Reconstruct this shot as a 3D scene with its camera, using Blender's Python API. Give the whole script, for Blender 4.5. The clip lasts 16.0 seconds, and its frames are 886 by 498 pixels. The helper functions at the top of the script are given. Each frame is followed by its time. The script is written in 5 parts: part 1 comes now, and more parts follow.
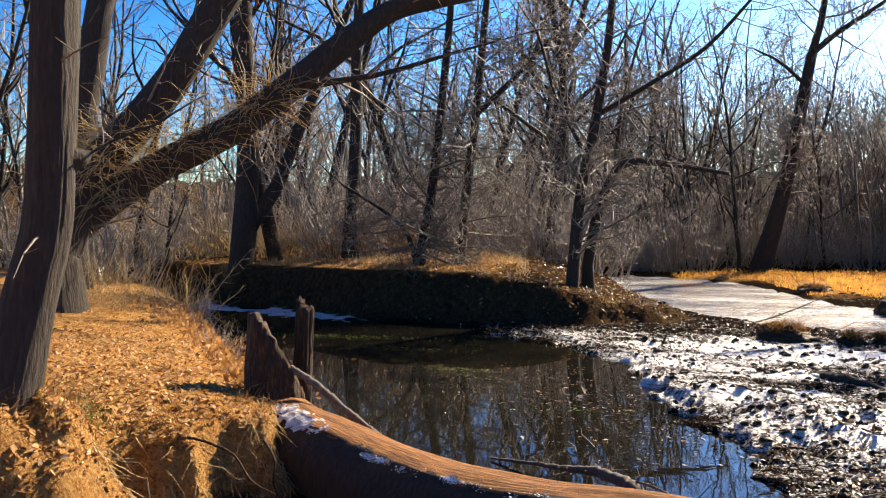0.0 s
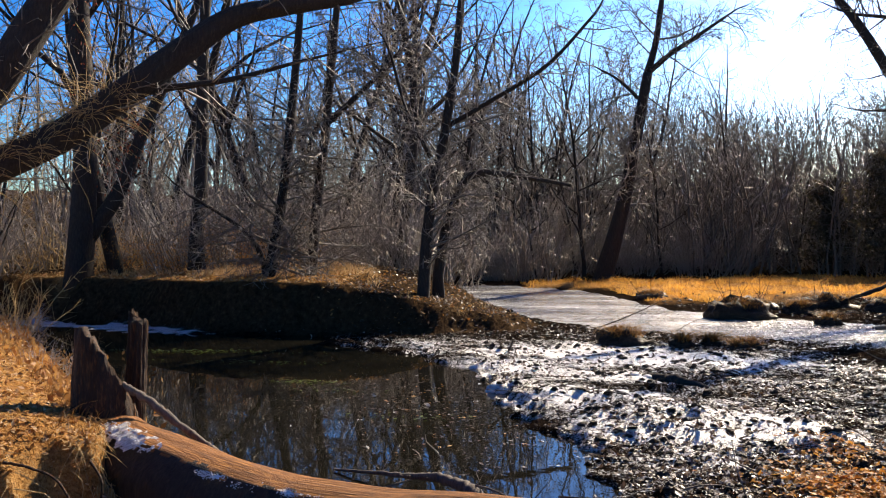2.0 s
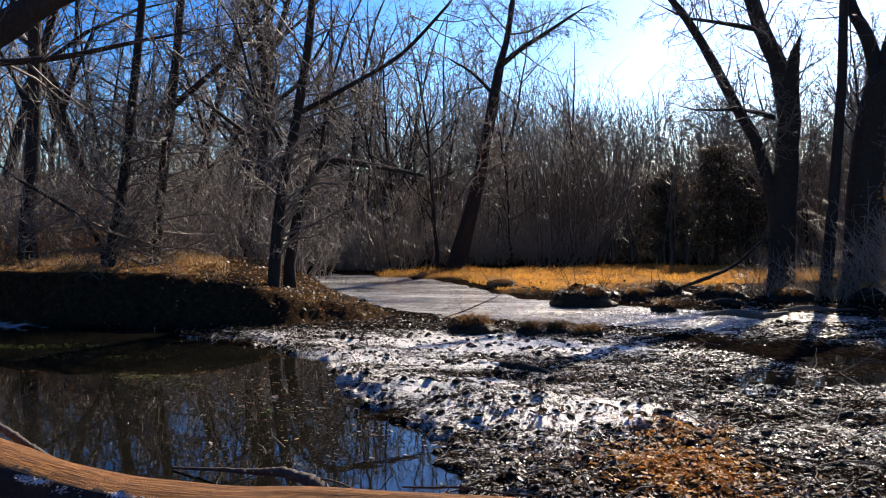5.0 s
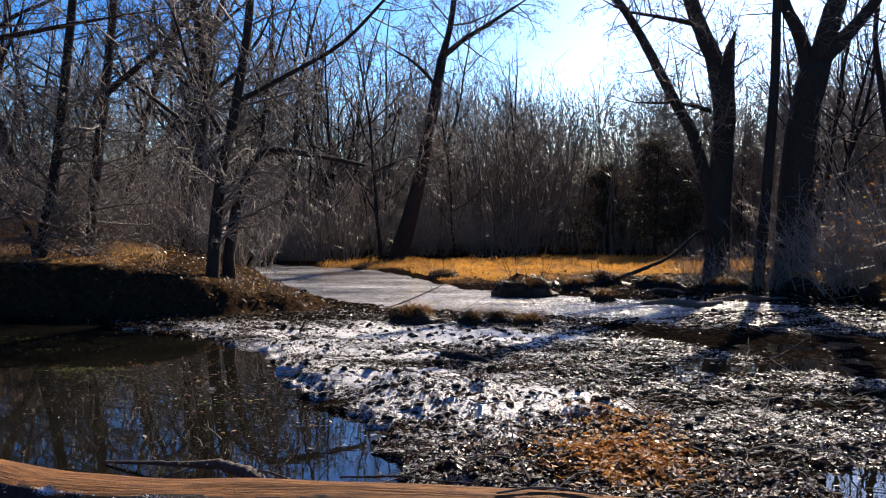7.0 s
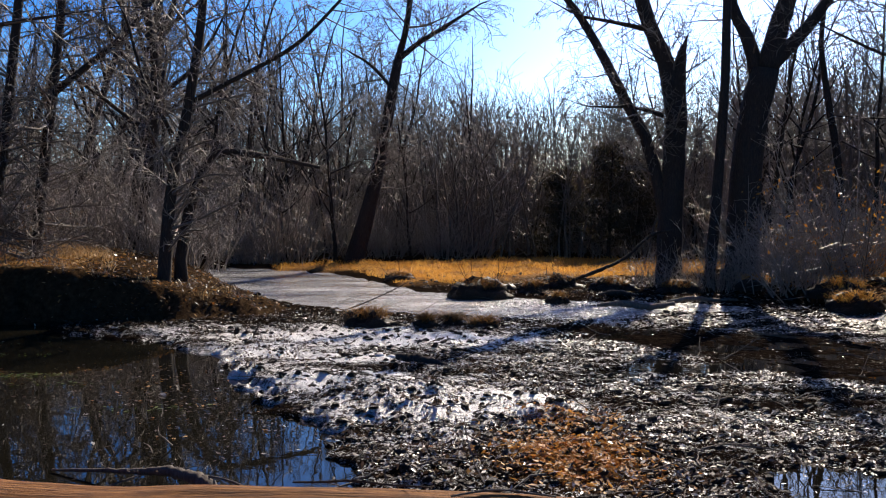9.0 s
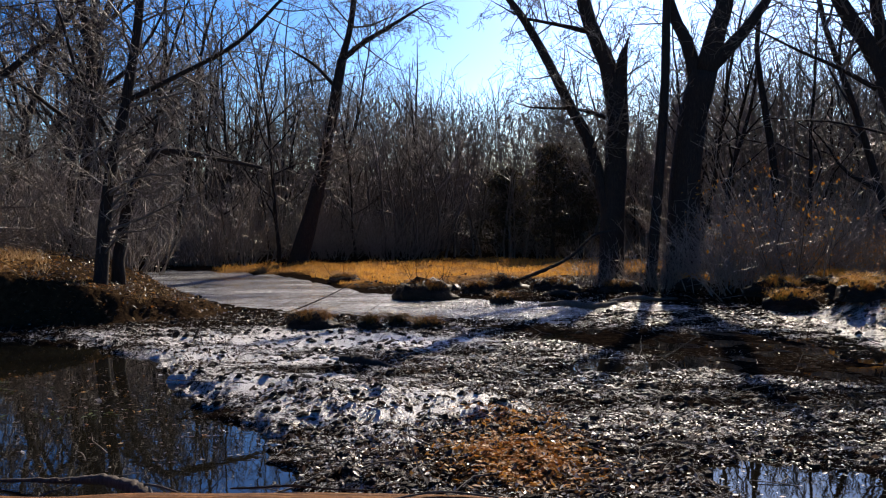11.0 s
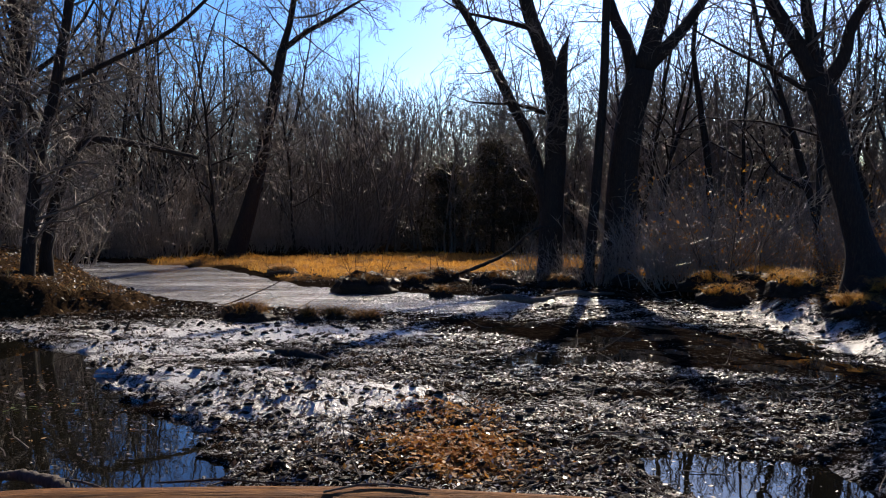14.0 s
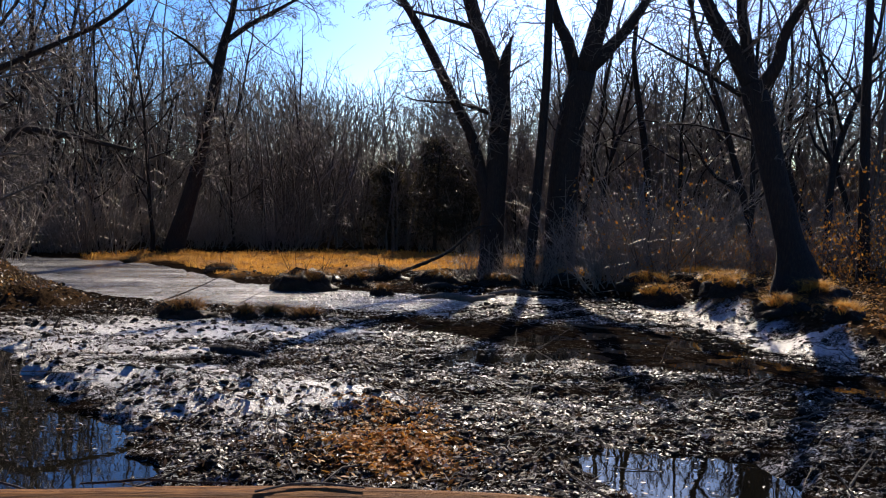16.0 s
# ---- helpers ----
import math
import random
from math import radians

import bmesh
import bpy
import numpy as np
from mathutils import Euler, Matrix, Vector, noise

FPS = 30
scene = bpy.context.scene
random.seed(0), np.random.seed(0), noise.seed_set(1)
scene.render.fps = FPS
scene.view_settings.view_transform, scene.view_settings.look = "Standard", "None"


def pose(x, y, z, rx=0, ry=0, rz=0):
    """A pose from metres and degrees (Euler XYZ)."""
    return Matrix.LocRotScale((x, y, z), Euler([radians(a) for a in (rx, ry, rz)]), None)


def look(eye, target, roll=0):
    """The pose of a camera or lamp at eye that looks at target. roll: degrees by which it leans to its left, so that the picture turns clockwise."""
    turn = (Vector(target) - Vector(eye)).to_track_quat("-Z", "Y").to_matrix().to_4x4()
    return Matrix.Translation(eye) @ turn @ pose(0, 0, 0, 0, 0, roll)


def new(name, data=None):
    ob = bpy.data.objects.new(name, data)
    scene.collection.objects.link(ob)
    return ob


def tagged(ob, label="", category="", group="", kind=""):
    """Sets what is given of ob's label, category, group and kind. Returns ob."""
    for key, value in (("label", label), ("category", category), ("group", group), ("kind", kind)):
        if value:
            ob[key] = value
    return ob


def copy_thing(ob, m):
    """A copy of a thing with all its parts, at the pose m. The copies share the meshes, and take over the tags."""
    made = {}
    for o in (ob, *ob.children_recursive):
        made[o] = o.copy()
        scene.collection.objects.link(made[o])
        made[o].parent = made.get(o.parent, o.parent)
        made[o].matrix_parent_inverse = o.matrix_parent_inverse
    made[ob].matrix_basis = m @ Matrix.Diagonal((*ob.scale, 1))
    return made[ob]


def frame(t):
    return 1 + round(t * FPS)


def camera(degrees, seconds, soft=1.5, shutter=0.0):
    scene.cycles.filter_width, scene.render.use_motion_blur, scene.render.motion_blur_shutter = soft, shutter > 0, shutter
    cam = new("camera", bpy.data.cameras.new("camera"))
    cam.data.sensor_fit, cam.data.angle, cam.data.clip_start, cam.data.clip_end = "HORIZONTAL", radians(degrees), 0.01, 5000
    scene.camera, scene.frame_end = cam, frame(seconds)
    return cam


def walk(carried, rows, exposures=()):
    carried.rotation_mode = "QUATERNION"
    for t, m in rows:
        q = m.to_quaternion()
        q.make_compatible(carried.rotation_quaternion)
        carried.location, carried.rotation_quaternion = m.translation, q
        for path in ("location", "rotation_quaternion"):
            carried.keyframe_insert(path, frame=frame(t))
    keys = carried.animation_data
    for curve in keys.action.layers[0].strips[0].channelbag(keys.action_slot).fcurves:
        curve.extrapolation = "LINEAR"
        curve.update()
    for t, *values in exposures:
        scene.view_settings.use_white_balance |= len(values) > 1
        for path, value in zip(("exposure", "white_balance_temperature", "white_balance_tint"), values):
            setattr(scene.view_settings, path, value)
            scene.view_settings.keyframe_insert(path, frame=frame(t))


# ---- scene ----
cam = camera(54.5, 16.0, soft=1.1)
# seconds, eye, pitch, roll, turn to the right
PATH = [
    (0.0, -0.260, -0.144, 2.493, -1.181, -0.284, -20.836),
    (0.5, -0.223, -0.133, 2.483, -1.156, -0.386, -18.299),
    (1.0, -0.191, -0.148, 2.510, -0.893, -0.204, -16.061),
    (1.5, -0.144, -0.121, 2.496, -0.634, -0.419, -13.626),
    (2.0, -0.119, -0.099, 2.472, -0.519, -0.519, -11.289),
    (2.5, -0.091, -0.069, 2.475, -1.024, -0.436, -8.549),
    (3.0, -0.092, -0.062, 2.485, -0.972, -0.391, -7.176),
    (3.5, -0.077, -0.069, 2.493, -0.826, -0.376, -5.850),
    (4.0, -0.051, -0.071, 2.475, -0.939, -0.183, -4.279),
    (4.5, -0.051, -0.051, 2.480, -1.106, -0.158, -2.928),
    (7.0, -0.004, -0.002, 2.458, -1.901, -0.093, 2.081),
    (7.5, -0.018, 0.003, 2.449, -1.988, 0.096, 2.576),
    (8.0, -0.016, 0.004, 2.456, -2.186, 0.213, 3.074),
    (8.5, -0.009, 0.015, 2.470, -1.805, 0.134, 4.015),
    (9.0, 0.013, 0.010, 2.461, -1.740, -0.029, 4.997),
    (11.3, 0.073, 0.079, 2.444, -1.594, -0.044, 9.409),
    (11.5, 0.086, 0.083, 2.431, -1.308, -0.001, 9.975),
    (12.0, 0.091, 0.092, 2.410, -1.798, -0.240, 10.949),
    (12.5, 0.101, 0.096, 2.420, -1.717, -0.039, 11.786),
    (13.0, 0.091, 0.107, 2.413, -2.044, -0.376, 11.927),
    (13.5, 0.096, 0.111, 2.390, -1.851, -0.019, 12.194),
    (14.0, 0.114, 0.120, 2.412, -2.008, 0.464, 12.527),
    (14.5, 0.130, 0.119, 2.397, -2.063, 0.843, 13.236),
    (15.0, 0.130, 0.130, 2.394, -2.171, 1.030, 13.814),
    (15.5, 0.142, 0.135, 2.394, -2.552, 1.075, 14.990),
    (16.0, 0.163, 0.143, 2.402, -2.056, 1.221, 16.343),
]

walk(cam, [(t, pose(x, y, z, 90 + pitch, 0, -turn) @ pose(0, 0, 0, 0, 0, roll)) for t, x, y, z, pitch, roll, turn in PATH],
     exposures=[(0.0, 1.45, 7350, 10), (2.0, 1.04, 6850, 11), (4.5, 0.64, 6500, 12), (8.0, 0.56, 6400, 13), (12.0, 0.06, 6400, 13), (14.0, 0.08, 6400, 13), (16.0, 0.18, 6400, 13)])

# ---- light: low winter sun beyond the creek, clear sky ----
SUN_TURN, SUN_HEIGHT = 26.0, 34.0
world = bpy.data.worlds.new("winter_sky")
scene.world = world
world.use_nodes = True
wn = world.node_tree
sky = wn.nodes.new("ShaderNodeTexSky")
sky.sky_type, sky.sun_disc = "NISHITA", False
sky.sun_elevation, sky.sun_rotation = radians(SUN_HEIGHT), radians(SUN_TURN)
sky.altitude, sky.air_density, sky.dust_density, sky.ozone_density = 0, 1.0, 0.75, 3.5
back = wn.nodes["Background"]
dim = wn.nodes.new("ShaderNodeVectorMath")
dim.operation = "SCALE"
dim.inputs["Scale"].default_value = 0.129
deep = wn.nodes.new("ShaderNodeGamma")
deep.inputs["Gamma"].default_value = 2.05
wn.links.new(sky.outputs[0], dim.inputs[0])
wn.links.new(dim.outputs[0], deep.inputs["Color"])
rich = wn.nodes.new("ShaderNodeHueSaturation")
rich.inputs["Saturation"].default_value = 1.12
wn.links.new(deep.outputs[0], rich.inputs["Color"])
wn.links.new(rich.outputs[0], back.inputs["Color"])
sun = new("sun", bpy.data.lights.new("sun", "SUN"))
sun.data.energy, sun.data.angle, sun.data.color = 5.0, radians(0.6), (1.0, 0.86, 0.66)
a, e = radians(SUN_TURN), radians(SUN_HEIGHT)
sun.matrix_world = look((60 * math.sin(a) * math.cos(e), 60 * math.cos(a) * math.cos(e), 60 * math.sin(e)), (0, 0, 0))


# ---- materials ----
def material(name):
    m = bpy.data.materials.new(name)
    m.use_nodes = True
    t = m.node_tree
    return m, t, t.nodes["Principled BSDF"]


def node(t, kind, **values):
    n = t.nodes.new(kind)
    for key, value in values.items():
        n.inputs[key.replace("_", " ")].default_value = value
    return n


def noise_at(t, scale, detail=6.0, rough=0.6, vector=None, stretch=None):
    n = node(t, "ShaderNodeTexNoise", Scale=scale, Detail=detail, Roughness=rough)
    if vector is None:
        vector = t.nodes.new("ShaderNodeTexCoord").outputs["Object"]
    if stretch:
        mp = t.nodes.new("ShaderNodeMapping")
        mp.inputs["Scale"].default_value = stretch
        t.links.new(vector, mp.inputs["Vector"])
        vector = mp.outputs[0]
    t.links.new(vector, n.inputs["Vector"])
    return n.outputs["Fac"]


def ramp(t, fac, *stops):
    r = t.nodes.new("ShaderNodeValToRGB")
    els = r.color_ramp.elements
    while len(els) < len(stops):
        els.new(0.5)
    for el, (pos, col) in zip(els, stops):
        el.position, el.color = pos, (*col, 1)
    t.links.new(fac, r.inputs[0])
    return r.outputs[0]


def grey(a):
    return (a, a, a)


def mix(t, fac, a, b, kind="MIX"):
    n = t.nodes.new("ShaderNodeMixRGB")
    n.blend_type = kind
    for sock, value in zip(n.inputs, (fac, a, b)):
        if hasattr(value, "is_output"):
            t.links.new(value, sock)
        elif isinstance(value, tuple):
            sock.default_value = (*value, 1)
        else:
            sock.default_value = value
    return n.outputs[0]


def bump(t, bsdf, height, strength, distance=0.02):
    b = node(t, "ShaderNodeBump", Strength=strength, Distance=distance)
    t.links.new(height, b.inputs["Height"])
    t.links.new(b.outputs[0], bsdf.inputs["Normal"])


def bark_material(name, dark, mid, pale, scale=1.0, relief=0.9, grain=(2.2, 2.2, 0.45), rough=0.85, along=""):
    m, t, b = material(name)
    lie = None
    if along:
        lie = t.nodes.new("ShaderNodeAttribute")
        lie.attribute_name = along
        lie = lie.outputs["Vector"]
    ridge = noise_at(t, 9 * scale, 8, 0.65, lie, grain)
    patch = noise_at(t, 1.3 * scale, 4, 0.5)
    col = ramp(t, ridge, (0.3, dark), (0.52, mid), (0.75, pale))
    col = mix(t, patch, col, mix(t, 0.6, col, mid), "MIX")
    t.links.new(col, b.inputs["Base Color"])
    b.inputs["Roughness"].default_value = rough
    bump(t, b, ridge, relief, 0.04)
    return m


BARK = bark_material("bark_grey_brown", (0.009, 0.0065, 0.005), (0.032, 0.023, 0.017), (0.085, 0.059, 0.04), 1.3, 1.0)
BARK_PALE = bark_material("bark_pale", (0.04, 0.033, 0.027), (0.13, 0.105, 0.085), (0.26, 0.22, 0.18), 1.6, 0.6)
TWIG = bark_material("twig_bark", (0.055, 0.045, 0.037), (0.16, 0.132, 0.108), (0.33, 0.28, 0.235), 2.0, 0.2, rough=0.55)
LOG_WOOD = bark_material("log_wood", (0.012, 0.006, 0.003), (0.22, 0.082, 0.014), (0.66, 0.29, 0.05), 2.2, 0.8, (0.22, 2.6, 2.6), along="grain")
STRAW = bark_material("straw_stems", (0.24, 0.155, 0.06), (0.46, 0.32, 0.14), (0.62, 0.47, 0.25), 2.0, 0.2)
BRUSH = bark_material("brush_bark", (0.11, 0.09, 0.073), (0.30, 0.25, 0.205), (0.48, 0.42, 0.365), 2.0, 0.2, rough=0.45)
FAR_BARK = bark_material("far_bark", (0.06, 0.05, 0.042), (0.17, 0.14, 0.118), (0.36, 0.305, 0.26), 1.0, 0.3, rough=0.5)
ROTTEN = bark_material("weathered_wood", (0.008, 0.005, 0.004), (0.036, 0.018, 0.009), (0.26, 0.11, 0.035), 1.8, 1.0)


def blade_material(name, low, high, rough=0.6, shine=0.0, gloss=0.12, glow=0.4):
    m, t, b = material(name)
    geo = t.nodes.new("ShaderNodeNewGeometry")
    col = ramp(t, geo.outputs["Random Per Island"], (0.0, low), (1.0, high))
    col = mix(t, 0.5, col, mix(t, noise_at(t, 6.0), (0.6, 0.6, 0.6), (1.3, 1.3, 1.3)), "MULTIPLY")
    t.links.new(col, b.inputs["Base Color"])
    b.inputs["Roughness"].default_value = rough
    b.inputs["Coat Weight"].default_value = shine
    b.inputs["Coat Roughness"].default_value = gloss
    tr = t.nodes.new("ShaderNodeBsdfTranslucent")
    t.links.new(col, tr.inputs["Color"])
    mx = node(t, "ShaderNodeMixShader", Fac=glow)
    t.links.new(b.outputs[0], mx.inputs[1])
    t.links.new(tr.outputs[0], mx.inputs[2])
    t.links.new(mx.outputs[0], t.nodes["Material Output"].inputs["Surface"])
    return m


GRASS = blade_material("dry_grass", (0.50, 0.22, 0.035), (0.80, 0.47, 0.11), glow=0.6)
THATCH = blade_material("grass_thatch", (0.10, 0.045, 0.015), (0.42, 0.22, 0.06))
LITTER = blade_material("dry_leaves", (0.24, 0.09, 0.022), (0.58, 0.33, 0.11))
WET_LEAF = blade_material("wet_leaves", (0.015, 0.009, 0.006), (0.14, 0.09, 0.055), 0.42, 0.2)
SODDEN = blade_material("sodden_leaves", (0.02, 0.014, 0.011), (0.20, 0.15, 0.12), 0.4, 1.0, 0.3)
RUSSET = blade_material("russet_leaves", (0.36, 0.125, 0.018), (0.70, 0.36, 0.08))
STRAW_LEAF = blade_material("straw_leaves", (0.42, 0.24, 0.09), (0.78, 0.56, 0.30))
AMBER_LEAF = blade_material("amber_leaves", (0.45, 0.16, 0.02), (0.65, 0.33, 0.05), 0.5)
CEDAR_LEAF = blade_material("cedar_foliage", (0.045, 0.04, 0.026), (0.12, 0.10, 0.065), 0.7)
RUST_LEAF = blade_material("rust_leaves", (0.16, 0.035, 0.015), (0.36, 0.10, 0.04), 0.6)
# near-white: bleached floating leaves, and scraps that paint glints on wet mud
PALE_LEAF_AND_GLINT = blade_material("pale_leaf_and_glint", (0.48, 0.44, 0.41), (0.80, 0.77, 0.73), 0.35, 0.8, 0.3)
GREEN = blade_material("green_scum", (0.05, 0.09, 0.015), (0.16, 0.2, 0.03), 0.4, 0.3)


def ground_material():
    m, t, b = material("creek_ground")
    zone = t.nodes.new("ShaderNodeVertexColor")
    zone.layer_name = "zone"
    sep = t.nodes.new("ShaderNodeSeparateColor")
    t.links.new(zone.outputs["Color"], sep.inputs[0])
    dry, frost, forest = sep.outputs[0], sep.outputs[1], sep.outputs[2]
    fine, mid, big = noise_at(t, 38, 8, 0.7), noise_at(t, 7, 8, 0.65), noise_at(t, 0.9, 5, 0.55)
    sweep = noise_at(t, 1.7, 6, 0.6, stretch=(0.6, 1.5, 1))
    clump = noise_at(t, 22, 10, 0.8, stretch=(0.6, 1.5, 1))
    crumb = noise_at(t, 60, 6, 0.8, stretch=(0.5, 1.3, 1))
    mud = ramp(t, mid, (0.35, (0.006, 0.0045, 0.0035)), (0.55, (0.018, 0.013, 0.010)), (0.75, (0.055, 0.04, 0.028)))
    cut = node(t, "ShaderNodeMath")
    cut.operation = "ADD"
    t.links.new(mix(t, 0.38, mix(t, 0.5, mix(t, 0.55, mid, sweep), clump), crumb), cut.inputs[0])
    half = node(t, "ShaderNodeMath")
    half.operation = "MULTIPLY"
    half.inputs[1].default_value = 0.12
    t.links.new(frost, half.inputs[0])
    t.links.new(half.outputs[0], cut.inputs[1])
    # near-white patches: frost, plus sun glare on wet mud put into the colour
    white_fac = ramp(t, cut.outputs[0], (0.555, grey(0)), (0.58, grey(1)))
    white_fac = mix(t, 1.0, white_fac, ramp(t, frost, (0.03, grey(0)), (0.16, grey(1))), "MULTIPLY")
    mud = mix(t, white_fac, mud, (0.9, 0.89, 0.88))
    soil = ramp(t, mid, (0.28, (0.13, 0.055, 0.018)), (0.5, (0.38, 0.19, 0.06)), (0.72, (0.58, 0.35, 0.14)))
    soil = mix(t, ramp(t, fine, (0.4, grey(0)), (0.62, grey(0.9))), soil, (0.60, 0.36, 0.14))
    soil = mix(t, ramp(t, clump, (0.5, grey(0)), (0.62, grey(0.75))), soil, (0.10, 0.035, 0.01))
    soil = mix(t, ramp(t, big, (0.45, grey(0)), (0.7, grey(0.55))), soil, (0.26, 0.10, 0.03))
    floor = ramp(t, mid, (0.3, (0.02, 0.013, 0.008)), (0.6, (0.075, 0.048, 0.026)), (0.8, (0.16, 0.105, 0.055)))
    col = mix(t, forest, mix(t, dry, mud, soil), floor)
    t.links.new(col, b.inputs["Base Color"])
    rough = mix(t, mix(t, 1.0, dry, forest, "ADD"), ramp(t, fine, (0.35, grey(0.25)), (0.6, grey(0.42))), grey(0.92))
    t.links.new(rough, b.inputs["Roughness"])
    sheen = mix(t, mix(t, 1.0, dry, forest, "ADD"), mix(t, white_fac, grey(0.0), grey(0.95)), grey(0.0))
    t.links.new(sheen, b.inputs["Specular IOR Level"])
    bump(t, b, mix(t, 0.5, mid, fine), 1.0, 0.10)
    return m


def water_material(name, ripple, rough):
    m, t, b = material(name)
    depth = noise_at(t, 0.5, 4)
    t.links.new(ramp(t, depth, (0.3, (0.006, 0.0055, 0.004)), (0.7, (0.013, 0.012, 0.008))), b.inputs["Base Color"])
    b.inputs["Roughness"].default_value = rough
    b.inputs["IOR"].default_value = 1.33
    bump(t, b, noise_at(t, 2.5, 3, 0.5), ripple, 0.02)
    return m


def ice_material():
    """Skim ice and silt streaks drawn out along the current, over dark water."""
    m, t, b = material("skim_ice")
    streak = noise_at(t, 2.2, 8, 0.7, stretch=(0.35, 1.6, 1.0))
    broad = noise_at(t, 0.35, 4, 0.5, stretch=(0.5, 1.4, 1.0))
    speck = noise_at(t, 14, 8, 0.8, stretch=(0.5, 1.5, 1.0))
    film = ramp(t, mix(t, 0.6, mix(t, 0.4, streak, broad), speck), (0.43, grey(0)), (0.60, grey(1)))
    where = t.nodes.new("ShaderNodeSeparateXYZ")
    t.links.new(t.nodes.new("ShaderNodeTexCoord").outputs["Object"], where.inputs[0])
    reach = node(t, "ShaderNodeMapRange")
    reach.inputs["From Min"].default_value, reach.inputs["From Max"].default_value = 22.0, 31.0
    reach.inputs["To Min"].default_value, reach.inputs["To Max"].default_value = 0.9, 1.0
    t.links.new(where.outputs["Y"], reach.inputs["Value"])
    film = mix(t, 1.0, film, reach.outputs[0], "MULTIPLY")
    t.links.new(mix(t, film, (0.02, 0.016, 0.012), (0.8, 0.8, 0.79)), b.inputs["Base Color"])
    t.links.new(mix(t, film, grey(0.06), grey(0.32)), b.inputs["Roughness"])
    b.inputs["IOR"].default_value = 1.33
    bump(t, b, mix(t, 0.6, streak, speck), 1.0, 0.05)
    return m


def mud_material():
    m, t, b = material("dark_mud")
    grain = noise_at(t, 20, 7, 0.7)
    t.links.new(ramp(t, grain, (0.35, (0.010, 0.007, 0.005)), (0.55, (0.028, 0.02, 0.013)), (0.75, (0.065, 0.046, 0.03))), b.inputs["Base Color"])
    t.links.new(ramp(t, noise_at(t, 5), (0.4, grey(0.35)), (0.65, grey(0.85))), b.inputs["Roughness"])
    b.inputs["Specular IOR Level"].default_value = 0.25
    bump(t, b, grain, 1.0, 0.05)
    return m


def snow_material():
    m, t, b = material("old_snow")
    t.links.new(ramp(t, noise_at(t, 12, 6), (0.35, (0.45, 0.44, 0.42)), (0.6, (0.8, 0.8, 0.8))), b.inputs["Base Color"])
    b.inputs["Roughness"].default_value = 0.5
    bump(t, b, noise_at(t, 30, 6), 0.8, 0.03)
    return m


MUD, SNOW = mud_material(), snow_material()
GROUND, WATER, SKIM_ICE = ground_material(), water_material("still_water", 0.06, 0.012), ice_material()


# ---- builders ----
class Shape:
    """Vertices and faces gathered for one mesh."""

    def __init__(self):
        self.v, self.f = [], []

    def tube(self, pts, sides, cap=True):
        base, side = len(self.v), None
        n = len(pts)
        for i in range(n):
            p, r = pts[i]
            d = (pts[min(i + 1, n - 1)][0] - pts[max(i - 1, 0)][0]).normalized()
            if side is None:
                side = d.orthogonal().normalized()
            side = (side - d * side.dot(d)).normalized()
            other = d.cross(side)
            for k in range(sides):
                c = 2 * math.pi * k / sides
                self.v.append(p + side * (r * math.cos(c)) + other * (r * math.sin(c)))
        for i in range(n - 1):
            for k in range(sides):
                k2 = (k + 1) % sides
                self.f.append((base + i * sides + k, base + i * sides + k2, base + (i + 1) * sides + k2, base + (i + 1) * sides + k))
        if cap and sides > 3:
            self.f.append(tuple(base + (n - 1) * sides + k for k in range(sides)))
            self.f.append(tuple(base + k for k in reversed(range(sides))))

    def furrowed(self, pts, sides, depth, seed):
        """A trunk whose bark stands in long uneven ridges."""
        base, n = len(self.v), len(pts)
        run, side = 0.0, None
        for i in range(n):
            p, r = pts[i]
            d = (pts[min(i + 1, n - 1)][0] - pts[max(i - 1, 0)][0]).normalized()
            side = d.orthogonal().normalized() if side is None else (side - d * side.dot(d)).normalized()
            other = d.cross(side)
            run += (p - pts[i - 1][0]).length if i else 0
            for k in range(sides):
                c = 2 * math.pi * k / sides
                ring = Vector((math.cos(c), math.sin(c), 0))
                q = 1 - abs(noise.noise(ring * 4.6 + Vector((seed, 0, run * 1.1)))) * 1.7 - abs(noise.noise(ring * 9.0 + Vector((0, seed, run * 4.0)))) * 0.7
                w = r * (1 + 0.05 * noise.noise(ring * 1.5 + Vector((0, seed, run * 1.5)))) + depth * (q - 0.55)
                self.v.append(p + (side * math.cos(c) + other * math.sin(c)) * w)
        for i in range(n - 1):
            for k in range(sides):
                k2 = (k + 1) % sides
                self.f.append((base + i * sides + k, base + i * sides + k2, base + (i + 1) * sides + k2, base + (i + 1) * sides + k))

    def face(self, *pts):
        base = len(self.v)
        self.v.extend(pts)
        self.f.append(tuple(range(base, base + len(pts))))

    def mesh(self, name, mat, smooth=True):
        me = bpy.data.meshes.new(name)
        me.from_pydata([tuple(p) for p in self.v], [], self.f)
        me.materials.append(mat)
        if smooth:
            me.polygons.foreach_set("use_smooth", [True] * len(me.polygons))
        me.update()
        return me


def part(name, shape, mat, parent, label="", smooth=True):
    ob = new(name, shape.mesh(name, mat, smooth))
    if parent is not None:
        ob.parent = parent
    if label:
        tagged(ob, label)
    return ob


def thing(name, at, label, category, group="", kind=""):
    ob = new(name)
    ob.location = at
    bpy.context.view_layer.update()
    return tagged(ob, label, category, group, kind)


